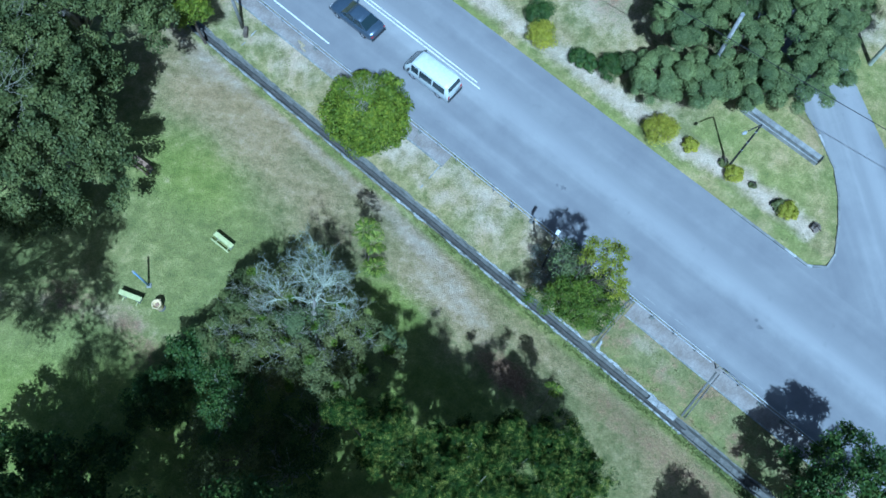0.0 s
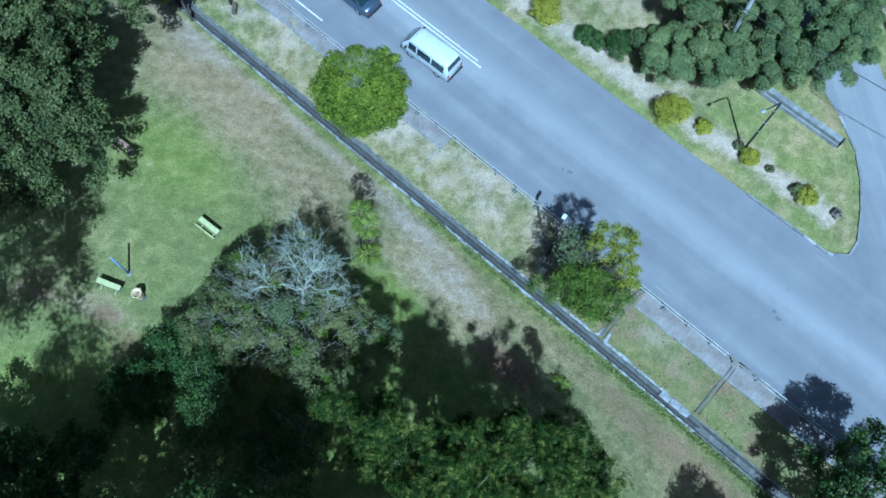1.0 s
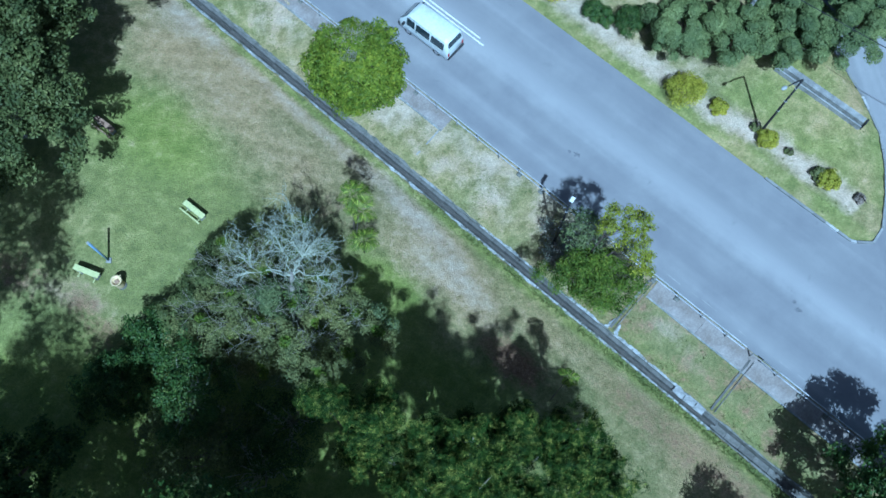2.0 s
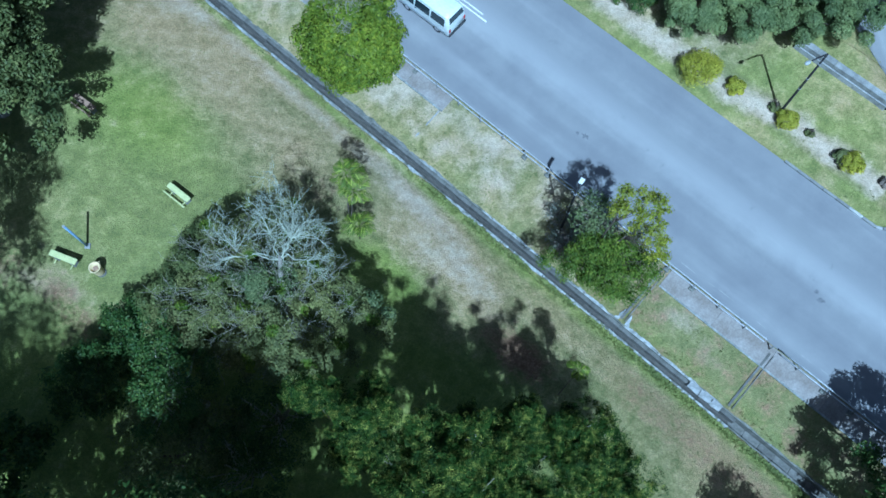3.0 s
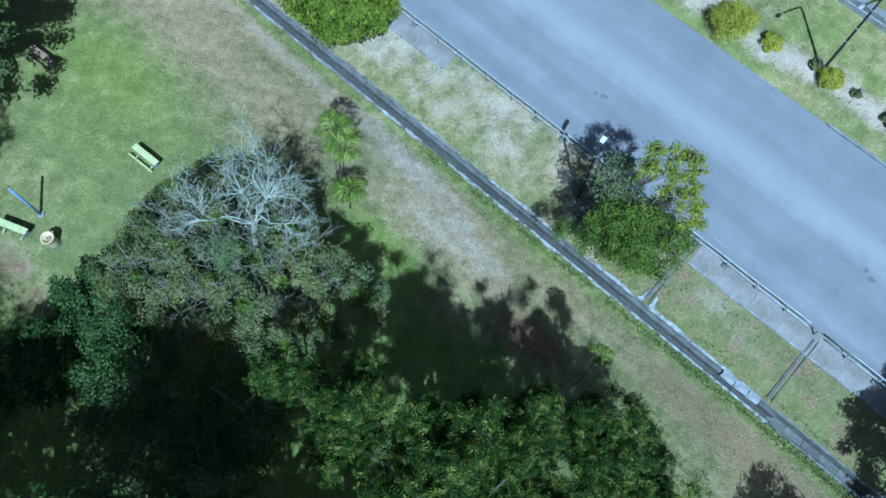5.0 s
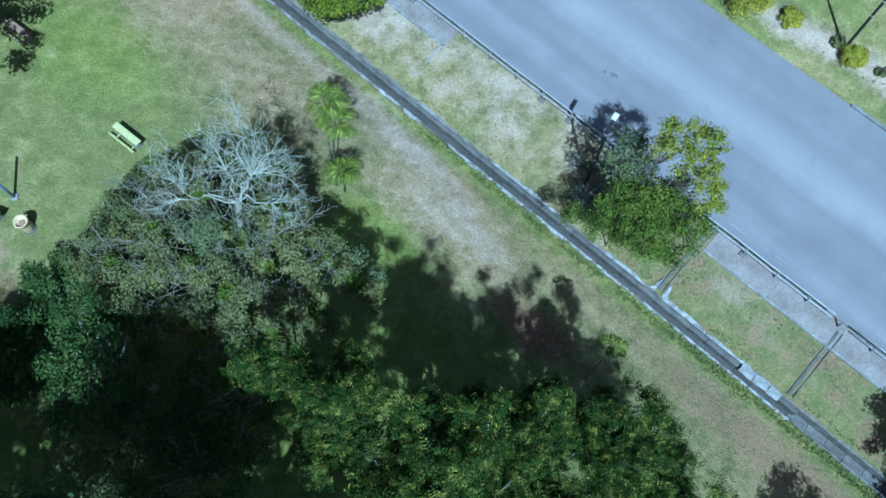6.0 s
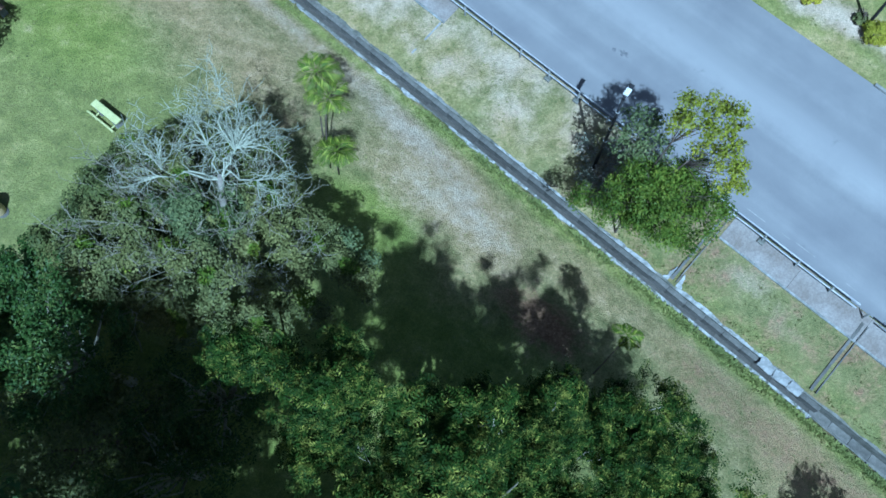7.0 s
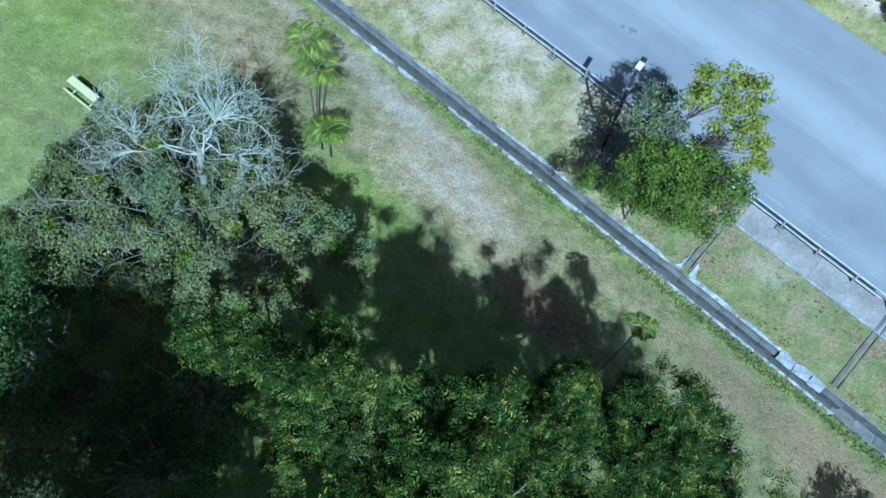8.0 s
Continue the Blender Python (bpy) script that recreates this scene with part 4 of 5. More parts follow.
def blue_post():
    x, y = -18.7, 14.36
    t = thing("blue_post", Matrix.Translation((x, y, ground_at(x, y))), "tall blue painted steel post standing in grass", "post")
    part("post", tube("post", [(0, 0, -0.3), (0, 0, 3.0)], 0.065, 10), M_BLUE, t)
    part("footing", one_box(0.02, 0, 0.03, 0.3, 0.3, 0.1, bevel=0.02), M_CONC, t)
    part("cap", tube("cap", [(0, 0, 3.002), (0, 0, 3.05)], 0.075, 10), M_STEEL, t)


blue_post()


def litter_bin():
    x, y = -17.75, 12.95
    t = thing("litter_bin", Matrix.Translation((x, y, ground_at(x, y))) @ Matrix.Scale(0.85, 4), "round straw-coloured litter bin on a pale concrete pad", "bin")
    bm = bmesh.new()
    prof = [(0.27, 0.0), (0.3, 0.05), (0.31, 0.5), (0.33, 0.86), (0.37, 0.88), (0.37, 0.95), (0.31, 0.95), (0.3, 0.72), (0.05, 0.7)]
    k = 18
    rings = [[bm.verts.new((r * math.cos(2 * math.pi * i / k), r * math.sin(2 * math.pi * i / k), z + 0.06)) for i in range(k)] for r, z in prof]
    for a, b in zip(rings[:-1], rings[1:]):
        for i in range(k):
            bm.faces.new((a[i], a[(i + 1) % k], b[(i + 1) % k], b[i]))
    bm.faces.new(rings[-1])
    for f in bm.faces:
        f.smooth = True
    part("drum", bm, M_STRAW, t)
    part("pad", tube("pad", [(0.1, -0.05, -0.15), (0.1, -0.05, 0.055)], 0.3, 20), M_CONC_DARK, t, "stained concrete pad")
    part("rubbish", one_box(0, 0, 0.81, 0.3, 0.26, 0.08, pose(0, 0, 0, 4, 3, 30), bevel=0.03), M_WOOD, t, "brown rubbish filling the bin")
    for a in (60, 240):
        part("lug", one_box(0.4 * math.cos(radians(a)), 0.4 * math.sin(radians(a)), 0.95, 0.1, 0.06, 0.05, pose(0, 0, 0, 0, 0, a), bevel=0.01), M_STRAW, t)


litter_bin()

# ---------- vehicles ----------
M_CARBLUE = paint("blue_grey_car_paint", (0.075, 0.1, 0.14), 0.3, 0.3, 0.6)
M_VANWHITE = paint("white_van_paint", (0.62, 0.66, 0.63), 0.35, 0, 0.4)
M_VANGREY = paint("grey_van_trim", (0.4, 0.43, 0.45), 0.4, 0.1, 0.3)
M_BLACK = paint("black_plastic", (0.02, 0.02, 0.022), 0.6)
M_GLASS, _n, _l, _b = mat("tinted_glass", 0.05, 0, 0.6)
_b.inputs["Base Color"].default_value = (0.02, 0.032, 0.036, 1)
_b.inputs["Coat Weight"].default_value = 0.6
M_LAMPRED = paint("red_lamp", (0.35, 0.02, 0.02), 0.25)
M_LAMPCLEAR = paint("clear_lamp", (0.6, 0.62, 0.62), 0.2)
M_CHROME = speckled("alloy", (0.45, 0.45, 0.46), (0.65, 0.65, 0.66), 4, 30, 0.35, 0.05, 0.002, 0.7)


def loft(rings, caps=True, smooth=True):
    bm = bmesh.new()
    vs = [[bm.verts.new(p) for p in r] for r in rings]
    k = len(rings[0])
    for a, b in zip(vs[:-1], vs[1:]):
        for i in range(k):
            bm.faces.new((a[i], a[(i + 1) % k], b[(i + 1) % k], b[i]))
    if caps:
        bm.faces.new(list(reversed(vs[0])))
        bm.faces.new(vs[-1])
    bmesh.ops.recalc_face_normals(bm, faces=bm.faces)
    for f in bm.faces:
        f.smooth = smooth
    return bm


def shell_ring(x, w, zb, zs, zt, crown=0.03):
    """Cross-section of a body: sill, flank, shoulder and top."""
    return [(x, -w * 0.86, zb), (x, -w * 0.97, zb + 0.1), (x, -w, (zb + zs) / 2), (x, -w * 0.97, zs), (x, -w * 0.86, zt), (x, 0, zt + crown),
            (x, w * 0.86, zt), (x, w * 0.97, zs), (x, w, (zb + zs) / 2), (x, w * 0.97, zb + 0.1), (x, w * 0.86, zb)]


def quad_plate(corners, thick):
    """A thin plate between four corners."""
    bm = bmesh.new()
    a = [Vector(c) for c in corners]
    nrm = (a[1] - a[0]).cross(a[3] - a[0]).normalized()
    lo = [bm.verts.new(c - nrm * thick * 0.5) for c in a]
    hi = [bm.verts.new(c + nrm * thick * 0.5) for c in a]
    bm.faces.new(lo[::-1])
    bm.faces.new(hi)
    for i in range(4):
        bm.faces.new((lo[i], lo[(i + 1) % 4], hi[(i + 1) % 4], hi[i]))
    bmesh.ops.recalc_face_normals(bm, faces=bm.faces)
    return bm


def add_wheels(t, xs, half, r):
    for x in xs:
        for side in (-1, 1):
            w = part("wheel", tube("wheel", [(0, -0.09, 0), (0, -0.07, 0), (0, 0.07, 0), (0, 0.09, 0)], [r * 0.9, r, r, r * 0.9], 18), M_RUBBER, t)
            w.matrix_basis = Matrix.Translation((x, side * half, r))
            part("rim", tube("rim", [(0, 0.08 * side, 0), (0, 0.1 * side, 0)], [r * 0.62, r * 0.55], 14), M_CHROME, w)


def car(m, label):
    t = thing("car", m, label, "car", "vehicles on the road")
    w = 0.84
    rings = [shell_ring(2.17, w * 0.72, 0.32, 0.52, 0.56), shell_ring(2.1, w * 0.88, 0.26, 0.6, 0.66), shell_ring(1.75, w * 0.97, 0.22, 0.7, 0.77), shell_ring(0.95, w, 0.2, 0.82, 0.9),
             shell_ring(0, w, 0.2, 0.86, 0.92), shell_ring(-1.2, w, 0.2, 0.88, 0.95), shell_ring(-1.9, w * 0.97, 0.22, 0.88, 0.96), shell_ring(-2.16, w * 0.88, 0.28, 0.8, 0.92), shell_ring(-2.22, w * 0.76, 0.34, 0.7, 0.8)]
    part("body", loft(rings), M_CARBLUE, t)
    # cabin glass with a painted roof, pillars and boot lid
    def cab(x, wb, wt, zb, zt):
        return [(x, -wb, zb), (x, -wt, zt), (x, wt, zt), (x, wb, zb)]
    part("cabin_glass", loft([cab(1.02, 0.7, 0.68, 0.86, 0.9), cab(0.3, 0.74, 0.58, 0.88, 1.34), cab(-0.95, 0.74, 0.57, 0.9, 1.35), cab(-1.62, 0.7, 0.64, 0.9, 0.97)], smooth=False), M_GLASS, t, "tinted windows")
    part("roof", loft([cab(0.36, 0.6, 0.5, 1.335, 1.375), cab(0.0, 0.61, 0.52, 1.345, 1.4), cab(-0.6, 0.61, 0.52, 1.345, 1.4), cab(-0.98, 0.59, 0.5, 1.335, 1.38)]), M_CARBLUE, t)
    for side in (-1, 1):
        for a, b in (((1.0, 0.71, 0.9), (0.32, 0.6, 1.345)), ((-0.3, 0.75, 0.9), (-0.32, 0.6, 1.35)), ((-1.6, 0.7, 0.95), (-0.93, 0.59, 1.35))):
            part("pillar", tube("pillar", [(a[0], a[1] * side, a[2]), (b[0], b[1] * side, b[2])], 0.035, 6), M_CARBLUE, t)
        part("mirror", one_box(0.72, side * 0.92, 0.96, 0.12, 0.2, 0.12, bevel=0.03), M_CARBLUE, t)
        part("headlight", one_box(2.07, side * 0.52, 0.6, 0.12, 0.34, 0.12, bevel=0.02), M_LAMPCLEAR, t)
        part("tail_light", one_box(-2.17, side * 0.55, 0.74, 0.1, 0.36, 0.14, bevel=0.02), M_LAMPRED, t)
    part("front_bumper", one_box(2.16, 0, 0.38, 0.14, 1.5, 0.18, bevel=0.04), M_BLACK, t)
    part("rear_bumper", one_box(-2.22, 0, 0.42, 0.14, 1.5, 0.18, bevel=0.04), M_BLACK, t)
    add_wheels(t, (1.35, -1.3), 0.74, 0.3)
    return t


def van(m, label):
    t = thing("van", m, label, "van", "vehicles on the road")
    w = 0.83

    def ring(x, ww, zb, zbelt, ztop, wt):
        return [(x, -ww * 0.9, zb), (x, -ww, zb + 0.12), (x, -ww, zbelt), (x, -wt, ztop - 0.07), (x, -wt + 0.09, ztop), (x, 0, ztop + 0.03),
                (x, wt - 0.09, ztop), (x, wt, ztop - 0.07), (x, ww, zbelt), (x, ww, zb + 0.12), (x, ww * 0.9, zb)]
    rings = [ring(2.1, w * 0.9, 0.32, 0.75, 0.95, w * 0.78), ring(2.04, w * 0.97, 0.28, 0.95, 1.1, w * 0.88), ring(1.92, w, 0.26, 1.02, 1.2, w * 0.92), ring(1.42, w, 0.25, 1.05, 1.82, w * 0.84),
             ring(1.1, w, 0.25, 1.05, 1.92, w * 0.85), ring(-1.6, w, 0.25, 1.05, 1.93, w * 0.86), ring(-1.95, w, 0.27, 1.05, 1.88, w * 0.85), ring(-2.08, w * 0.97, 0.3, 1.0, 1.4, w * 0.9), ring(-2.12, w * 0.95, 0.32, 0.95, 1.1, w * 0.9)]
    part("body", loft(rings), M_VANWHITE, t)
    part("windscreen", quad_plate([(1.95, -0.72, 1.17), (1.95, 0.72, 1.17), (1.47, 0.64, 1.8), (1.47, -0.64, 1.8)], 0.05), M_GLASS, t, "dark windscreen")
    part("rear_window", quad_plate([(-2.06, -0.66, 1.42), (-2.06, 0.66, 1.42), (-1.955, 0.6, 1.83), (-1.955, -0.6, 1.83)], 0.06), M_GLASS, t, "dark rear window")
    for side in (-1, 1):
        for x0, x1 in ((1.38, 0.72), (0.6, -0.55), (-0.68, -1.75)):
            part("side_window", quad_plate([(x0, side * 0.835, 1.12), (x1, side * 0.835, 1.12), (x1, side * 0.74, 1.72), (x0 - 0.02, side * 0.74, 1.72)], 0.04), M_GLASS, t)
        part("mirror", one_box(1.5, side * 0.98, 1.25, 0.12, 0.22, 0.2, bevel=0.03), M_BLACK, t)
        part("side_trim", one_box(0, side * 0.835, 0.6, 3.7, 0.03, 0.14, bevel=0.01), M_VANGREY, t)
        part("headlight", one_box(2.09, side * 0.55, 0.78, 0.08, 0.3, 0.18, bevel=0.02), M_LAMPCLEAR, t)
        part("tail_light", one_box(-2.11, side * 0.7, 0.85, 0.07, 0.16, 0.36, bevel=0.02), M_LAMPRED, t)
        part("door_handle", one_box(0.55, side * 0.85, 0.98, 0.14, 0.04, 0.04, bevel=0.008), M_BLACK, t)
        part("roof_gutter", tube("roof_gutter", [(1.2, side * 0.72, 1.88), (-1.8, side * 0.73, 1.88)], 0.018, 6), M_VANGREY, t)
    part("front_bumper", one_box(2.12, 0, 0.45, 0.16, 1.6, 0.24, bevel=0.05), M_BLACK, t)
    part("rear_bumper", one_box(-2.14, 0, 0.45, 0.14, 1.58, 0.2, bevel=0.04), M_BLACK, t)
    part("wiper", tube("wiper", [(1.96, 0.1, 1.2), (1.72, 0.5, 1.51)], 0.015, 5), M_BLACK, t)
    add_wheels(t, (1.3, -1.15), 0.74, 0.3)
    return t


def on_road(s, d, turn=0):
    q = P(s, d)
    return Matrix.Translation((q.x, q.y, ROAD_Z + 0.03 * (1 - ((d + 10.15) / 5) ** 2))) @ pose(0, 0, 0, 0, 0, ROAD_TURN + 180 + turn)


van(on_road(6.95, -8.2, 1), "white passenger van driving along the road")
car(on_road(-0.75, -8.3, 0), "dark blue-grey saloon car driving along the road")

# ---------- trees ----------
def bush(x, y, r, h, material, label, seed, clumps=30, per=170, leaf=0.085, name="shrub"):
    return tree(name, x, y, ground_at(x, y) + h, r, r, h * 0.62, material, label, seed, clumps + int(40 * max(0.0, r - 0.6)), per, r * 0.4, leaf, 0.6, -0.35, 0.2, 0.05, limbs=5, category="shrub")


# round clipped tree by the road
rt = tree("round_tree", -4.9, 26.7, 8.9, 2.75, 2.65, 2.9, M_LEAF_BRIGHT, "round yellow-green tree on the grass verge", 21, 220, 170, 0.5, 0.22, 0.34, -0.75, 0.1, 0.16, flat=0.85, inner=0.12, mess=0.75, lean=(-0.4, -0.8))
def top_twigs(t, z, r, seed, count=11, centre=(0, 0)):
    """Dead twigs that show on top of a crown."""
    rng = np.random.default_rng(seed)
    for k in range(count):
        a = rng.uniform(0, 6.28)
        out = []
        p = Vector((centre[0] + math.cos(a) * r * 0.4 * rng.random(), centre[1] + math.sin(a) * r * 0.4 * rng.random() - 0.2, z))
        twig_lines(rng, p, Vector((math.cos(a), math.sin(a), 0.6)), r * 0.7, 0.02, 2, out, 0.7, 0.0)
        part("dead_twig", tubes("dead_twig", out, 3), M_GREYTWIG, t, "bare grey twig")


top_twigs(rt, 8.9 - ground_at(-4.9, 26.7), 1.3, 30, 12, (-0.4, -0.8))
# trees by the lamp
tree("verge_tree", 9.1, 15.1, 6.8, 2.4, 1.7, 1.9, M_LEAF_MID, "leafy green tree leaning over the verge", 22, 130, 190, 0.46, 0.13, 0.38, -0.4, 0.34, 0.13, inner=0.25, mess=0.7, tight=0.55, lean=(-0.6, -0.95))
tree("verge_tree", 7.9, 15.1, 9.2, 1.4, 0.95, 1.0, M_LEAF_LIME, "thin yellow-green tree with bare gaps over the road edge", 23, 50, 70, 0.36, 0.13, 0.46, -0.3, 0.45, 0.04, lean=(1.55, 0.85), limbs=18, mess=0.8, tight=0.7)
tree("verge_tree", 8.2, 14.8, 8.6, 0.6, 1.1, 0.8, M_LEAF_LIME, "thin yellow-green tree with bare gaps over the road edge", 28, 30, 66, 0.34, 0.13, 0.46, -0.4, 0.4, 0.04, lean=(2.25, -0.3), limbs=18, mess=0.8, tight=0.7)
tree("verge_tree", 7.9, 14.6, 6.7, 0.9, 0.8, 0.8, M_LEAF_MID, "sparse twiggy green tree by the lamp", 36, 34, 56, 0.36, 0.13, 0.46, -0.4, 0.4, 0.04, lean=(2.3, -1.1), limbs=18, mess=0.8, tight=0.7)
tree("verge_tree", 7.86, 16.36, 7.0, 1.05, 1.35, 1.2, M_LEAF_SAGE, "sparse twiggy green tree by the lamp", 27, 50, 32, 0.38, 0.15, 0.46, -0.3, 0.35, 0.06, limbs=30, mess=0.8, tight=0.7, bark=M_GREYTWIG)
# trees at the road's far end
tree("verge_tree", 23.6, 2.7, 8.9, 3.9, 3.4, 3.5, M_LEAF, "dense dark green tree beside the railing", 24, 130, 150, 0.62, 0.22, 0.48, -0.4, 0.25, 0.2, inner=0.25, mess=0.75, tight=0.55)
tree("verge_tree", 16.2, -2.2, 9.8, 1.9, 1.7, 2.4, M_LEAF, "dark green tree in the grass", 26, 70, 90, 0.6, 0.22, 0.45, -0.4, 0.22, 0.14)
tree("verge_tree", -18.6, 34.6, 6.4, 1.5, 1.5, 1.8, M_LEAF_BRIGHT, "small yellow-green tree on the verge", 25, 60, 120, 0.45, 0.15, 0.45, -0.4, 0.15, 0.1)
tree("verge_tree", 31.6, 34.6, 10.5, 2.3, 2.2, 2.2, M_LEAF, "pale-trunked tree beside the side road", 29, 70, 160, 0.6, 0.16, 0.42, -0.4, 0.25, 0.16, bark=M_BARE)
# large trees at the park's edge
big_a = tree("park_tree", -24.95, 22.2, 15.4, 5.75, 6.5, 6.2, M_LEAF_BLUE, "broad dark green park tree with a dense crown", 31, 400, 230, 0.7, 0.23, 0.5, -0.12, 0.16, 0.35, limbs=20, inner=0.22, mess=0.7, tight=0.55, bark=M_TWIG)
big_b = tree("park_tree", -24.8, 31.5, 14.0, 6.6, 6.0, 5.5, M_LEAF_BLUE, "broad dark green park tree with a dense crown", 32, 340, 230, 0.7, 0.23, 0.5, -0.12, 0.18, 0.35, limbs=16, inner=0.22, mess=0.7, tight=0.55, bark=M_TWIG)
top_twigs(big_a, 15.0 - ground_at(-24.5, 22.2), 3.4, 201, 14)
top_twigs(big_b, 13.6 - ground_at(-24.8, 31.5), 3.0, 202, 10)
# the next two stand out of view, placed to cast the left-hand shade
tree("park_tree", -29.5, 3.6, 24.5, 4.8, 4.4, 3.6, M_LEAF_BLUE, "very tall out-of-view park tree with a high crown, placed for its shade", 33, 170, 120, 0.9, 0.25, 0.45, -0.4, 0.25, 0.34, lean=(6.1, 1.8))
tree("park_tree", -18.4, -5.6, 28.0, 3.8, 3.4, 7.0, M_LEAF, "very tall out-of-view tree with a narrow crown, added to cast shade", 45, 120, 110, 0.9, 0.25, 0.45, -0.5, 0.22, 0.3)
tree("park_tree", -21.0, 1.4, 12.0, 4.2, 3.9, 4.0, M_LEAF, "dark green park tree in partial shade", 37, 110, 170, 0.7, 0.26, 0.5, -0.3, 0.28, 0.3, inner=0.25, mess=0.7, tight=0.6)
# the last small tree is added to close a gap in the cast shade
for i, (x, y, top, rx, ry, rz, k) in enumerate(((-2.5, 4.3, 16.6, 1.4, 1.8, 4.2, 110), (-4.5, 5.4, 16.0, 1.0, 0.5, 1.6, 24), (0.65, 3.6, 17.6, 1.75, 1.4, 4.6, 120), (6.15, 4.4, 13.0, 1.6, 1.7, 4.0, 110), (2.6, 2.9, 13.6, 1.75, 1.4, 4.2, 84), (0.3, 2.0, 17.4, 1.9, 1.4, 4.6, 90), (7.7, 2.9, 11.6, 1.6, 1.9, 3.6, 90), (4.5, 1.9, 11.9, 1.7, 1.45, 3.6, 80), (3.65, 5.1, 12.6, 1.2, 0.95, 3.2, 70), (1.75, 4.9, 12.4, 0.95, 0.8, 3.0, 56))):
    tree("park_tree", x, y, top, rx, ry, rz, M_LEAF_FINE, "tall green park tree with open ragged crown", 134 + i, int(k * 0.95), 38, 0.48, 0.36, 0.34, -0.6, 0.42, 0.11 if k > 40 else 0.05, limbs=22 if k > 40 else 4, inner=0.45, tight=0.7, mess=0.85, bark=M_GREYTWIG if k > 40 else M_BARK, feather=5)
# made-up row below the view, added only to shade the park
for i, (x, y, top) in enumerate(((-12.6, -8.0, 22.0), (-6.8, -7.6, 21.5), (-1.2, -7.4, 20.5), (3.6, -6.6, 19.0))):
    tree("park_tree", x, y, top, 3.8, 3.0, 6.0, M_LEAF, "very tall tree with a dense crown, added to cast shade", 150 + i, 150, 110, 0.95, 0.25, 0.45, -0.6, 0.2, 0.3)
# three more made-up shade casters, almost wholly out of view
tree("park_tree", -7.4, -1.9, 23.4, 3.2, 3.4, 5.5, M_LEAF, "very tall tree with a narrow high crown, added to cast shade", 38, 190, 150, 0.85, 0.22, 0.45, -0.5, 0.22, 0.34)
tree("park_tree", -14.4, -2.4, 23.0, 4.0, 3.4, 6.0, M_LEAF, "very tall tree with a dense crown, added to cast shade", 40, 190, 110, 0.95, 0.25, 0.45, -0.5, 0.22, 0.34)
tree("park_tree", -4.6, -3.4, 22.5, 3.2, 3.0, 5.5, M_LEAF, "very tall tree with a dense crown, added to cast shade", 41, 150, 120, 0.9, 0.25, 0.45, -0.5, 0.22, 0.3)
tree("park_tree", -11.3, 6.3, 12.3, 1.4, 2.5, 3.0, M_LEAF, "thin green park tree catching some sun", 39, 80, 130, 0.46, 0.13, 0.46, -0.4, 0.35, 0.16, limbs=24, bark=M_GREYTWIG, mess=0.7, tight=0.6)
tree("park_tree", -7.2, 5.4, 9.0, 1.9, 2.0, 2.4, M_LEAF, "twiggy dark park tree standing in deep shade", 47, 60, 70, 0.5, 0.15, 0.45, -0.4, 0.35, 0.14, limbs=26, bark=M_GREYTWIG, mess=0.7, tight=0.6)
tree("park_tree", -8.2, 3.0, 9.6, 2.2, 1.9, 2.6, M_LEAF, "twiggy dark park tree standing in deep shade", 48, 64, 70, 0.5, 0.15, 0.45, -0.4, 0.35, 0.14, limbs=26, bark=M_GREYTWIG, mess=0.7, tight=0.6)
tree("park_tree", -11.2, 4.0, 9.2, 3.0, 2.6, 3.0, M_LEAF_OLIVE, "low olive park tree standing in shade", 42, 100, 130, 0.7, 0.16, 0.42, -0.3, 0.3, 0.2)


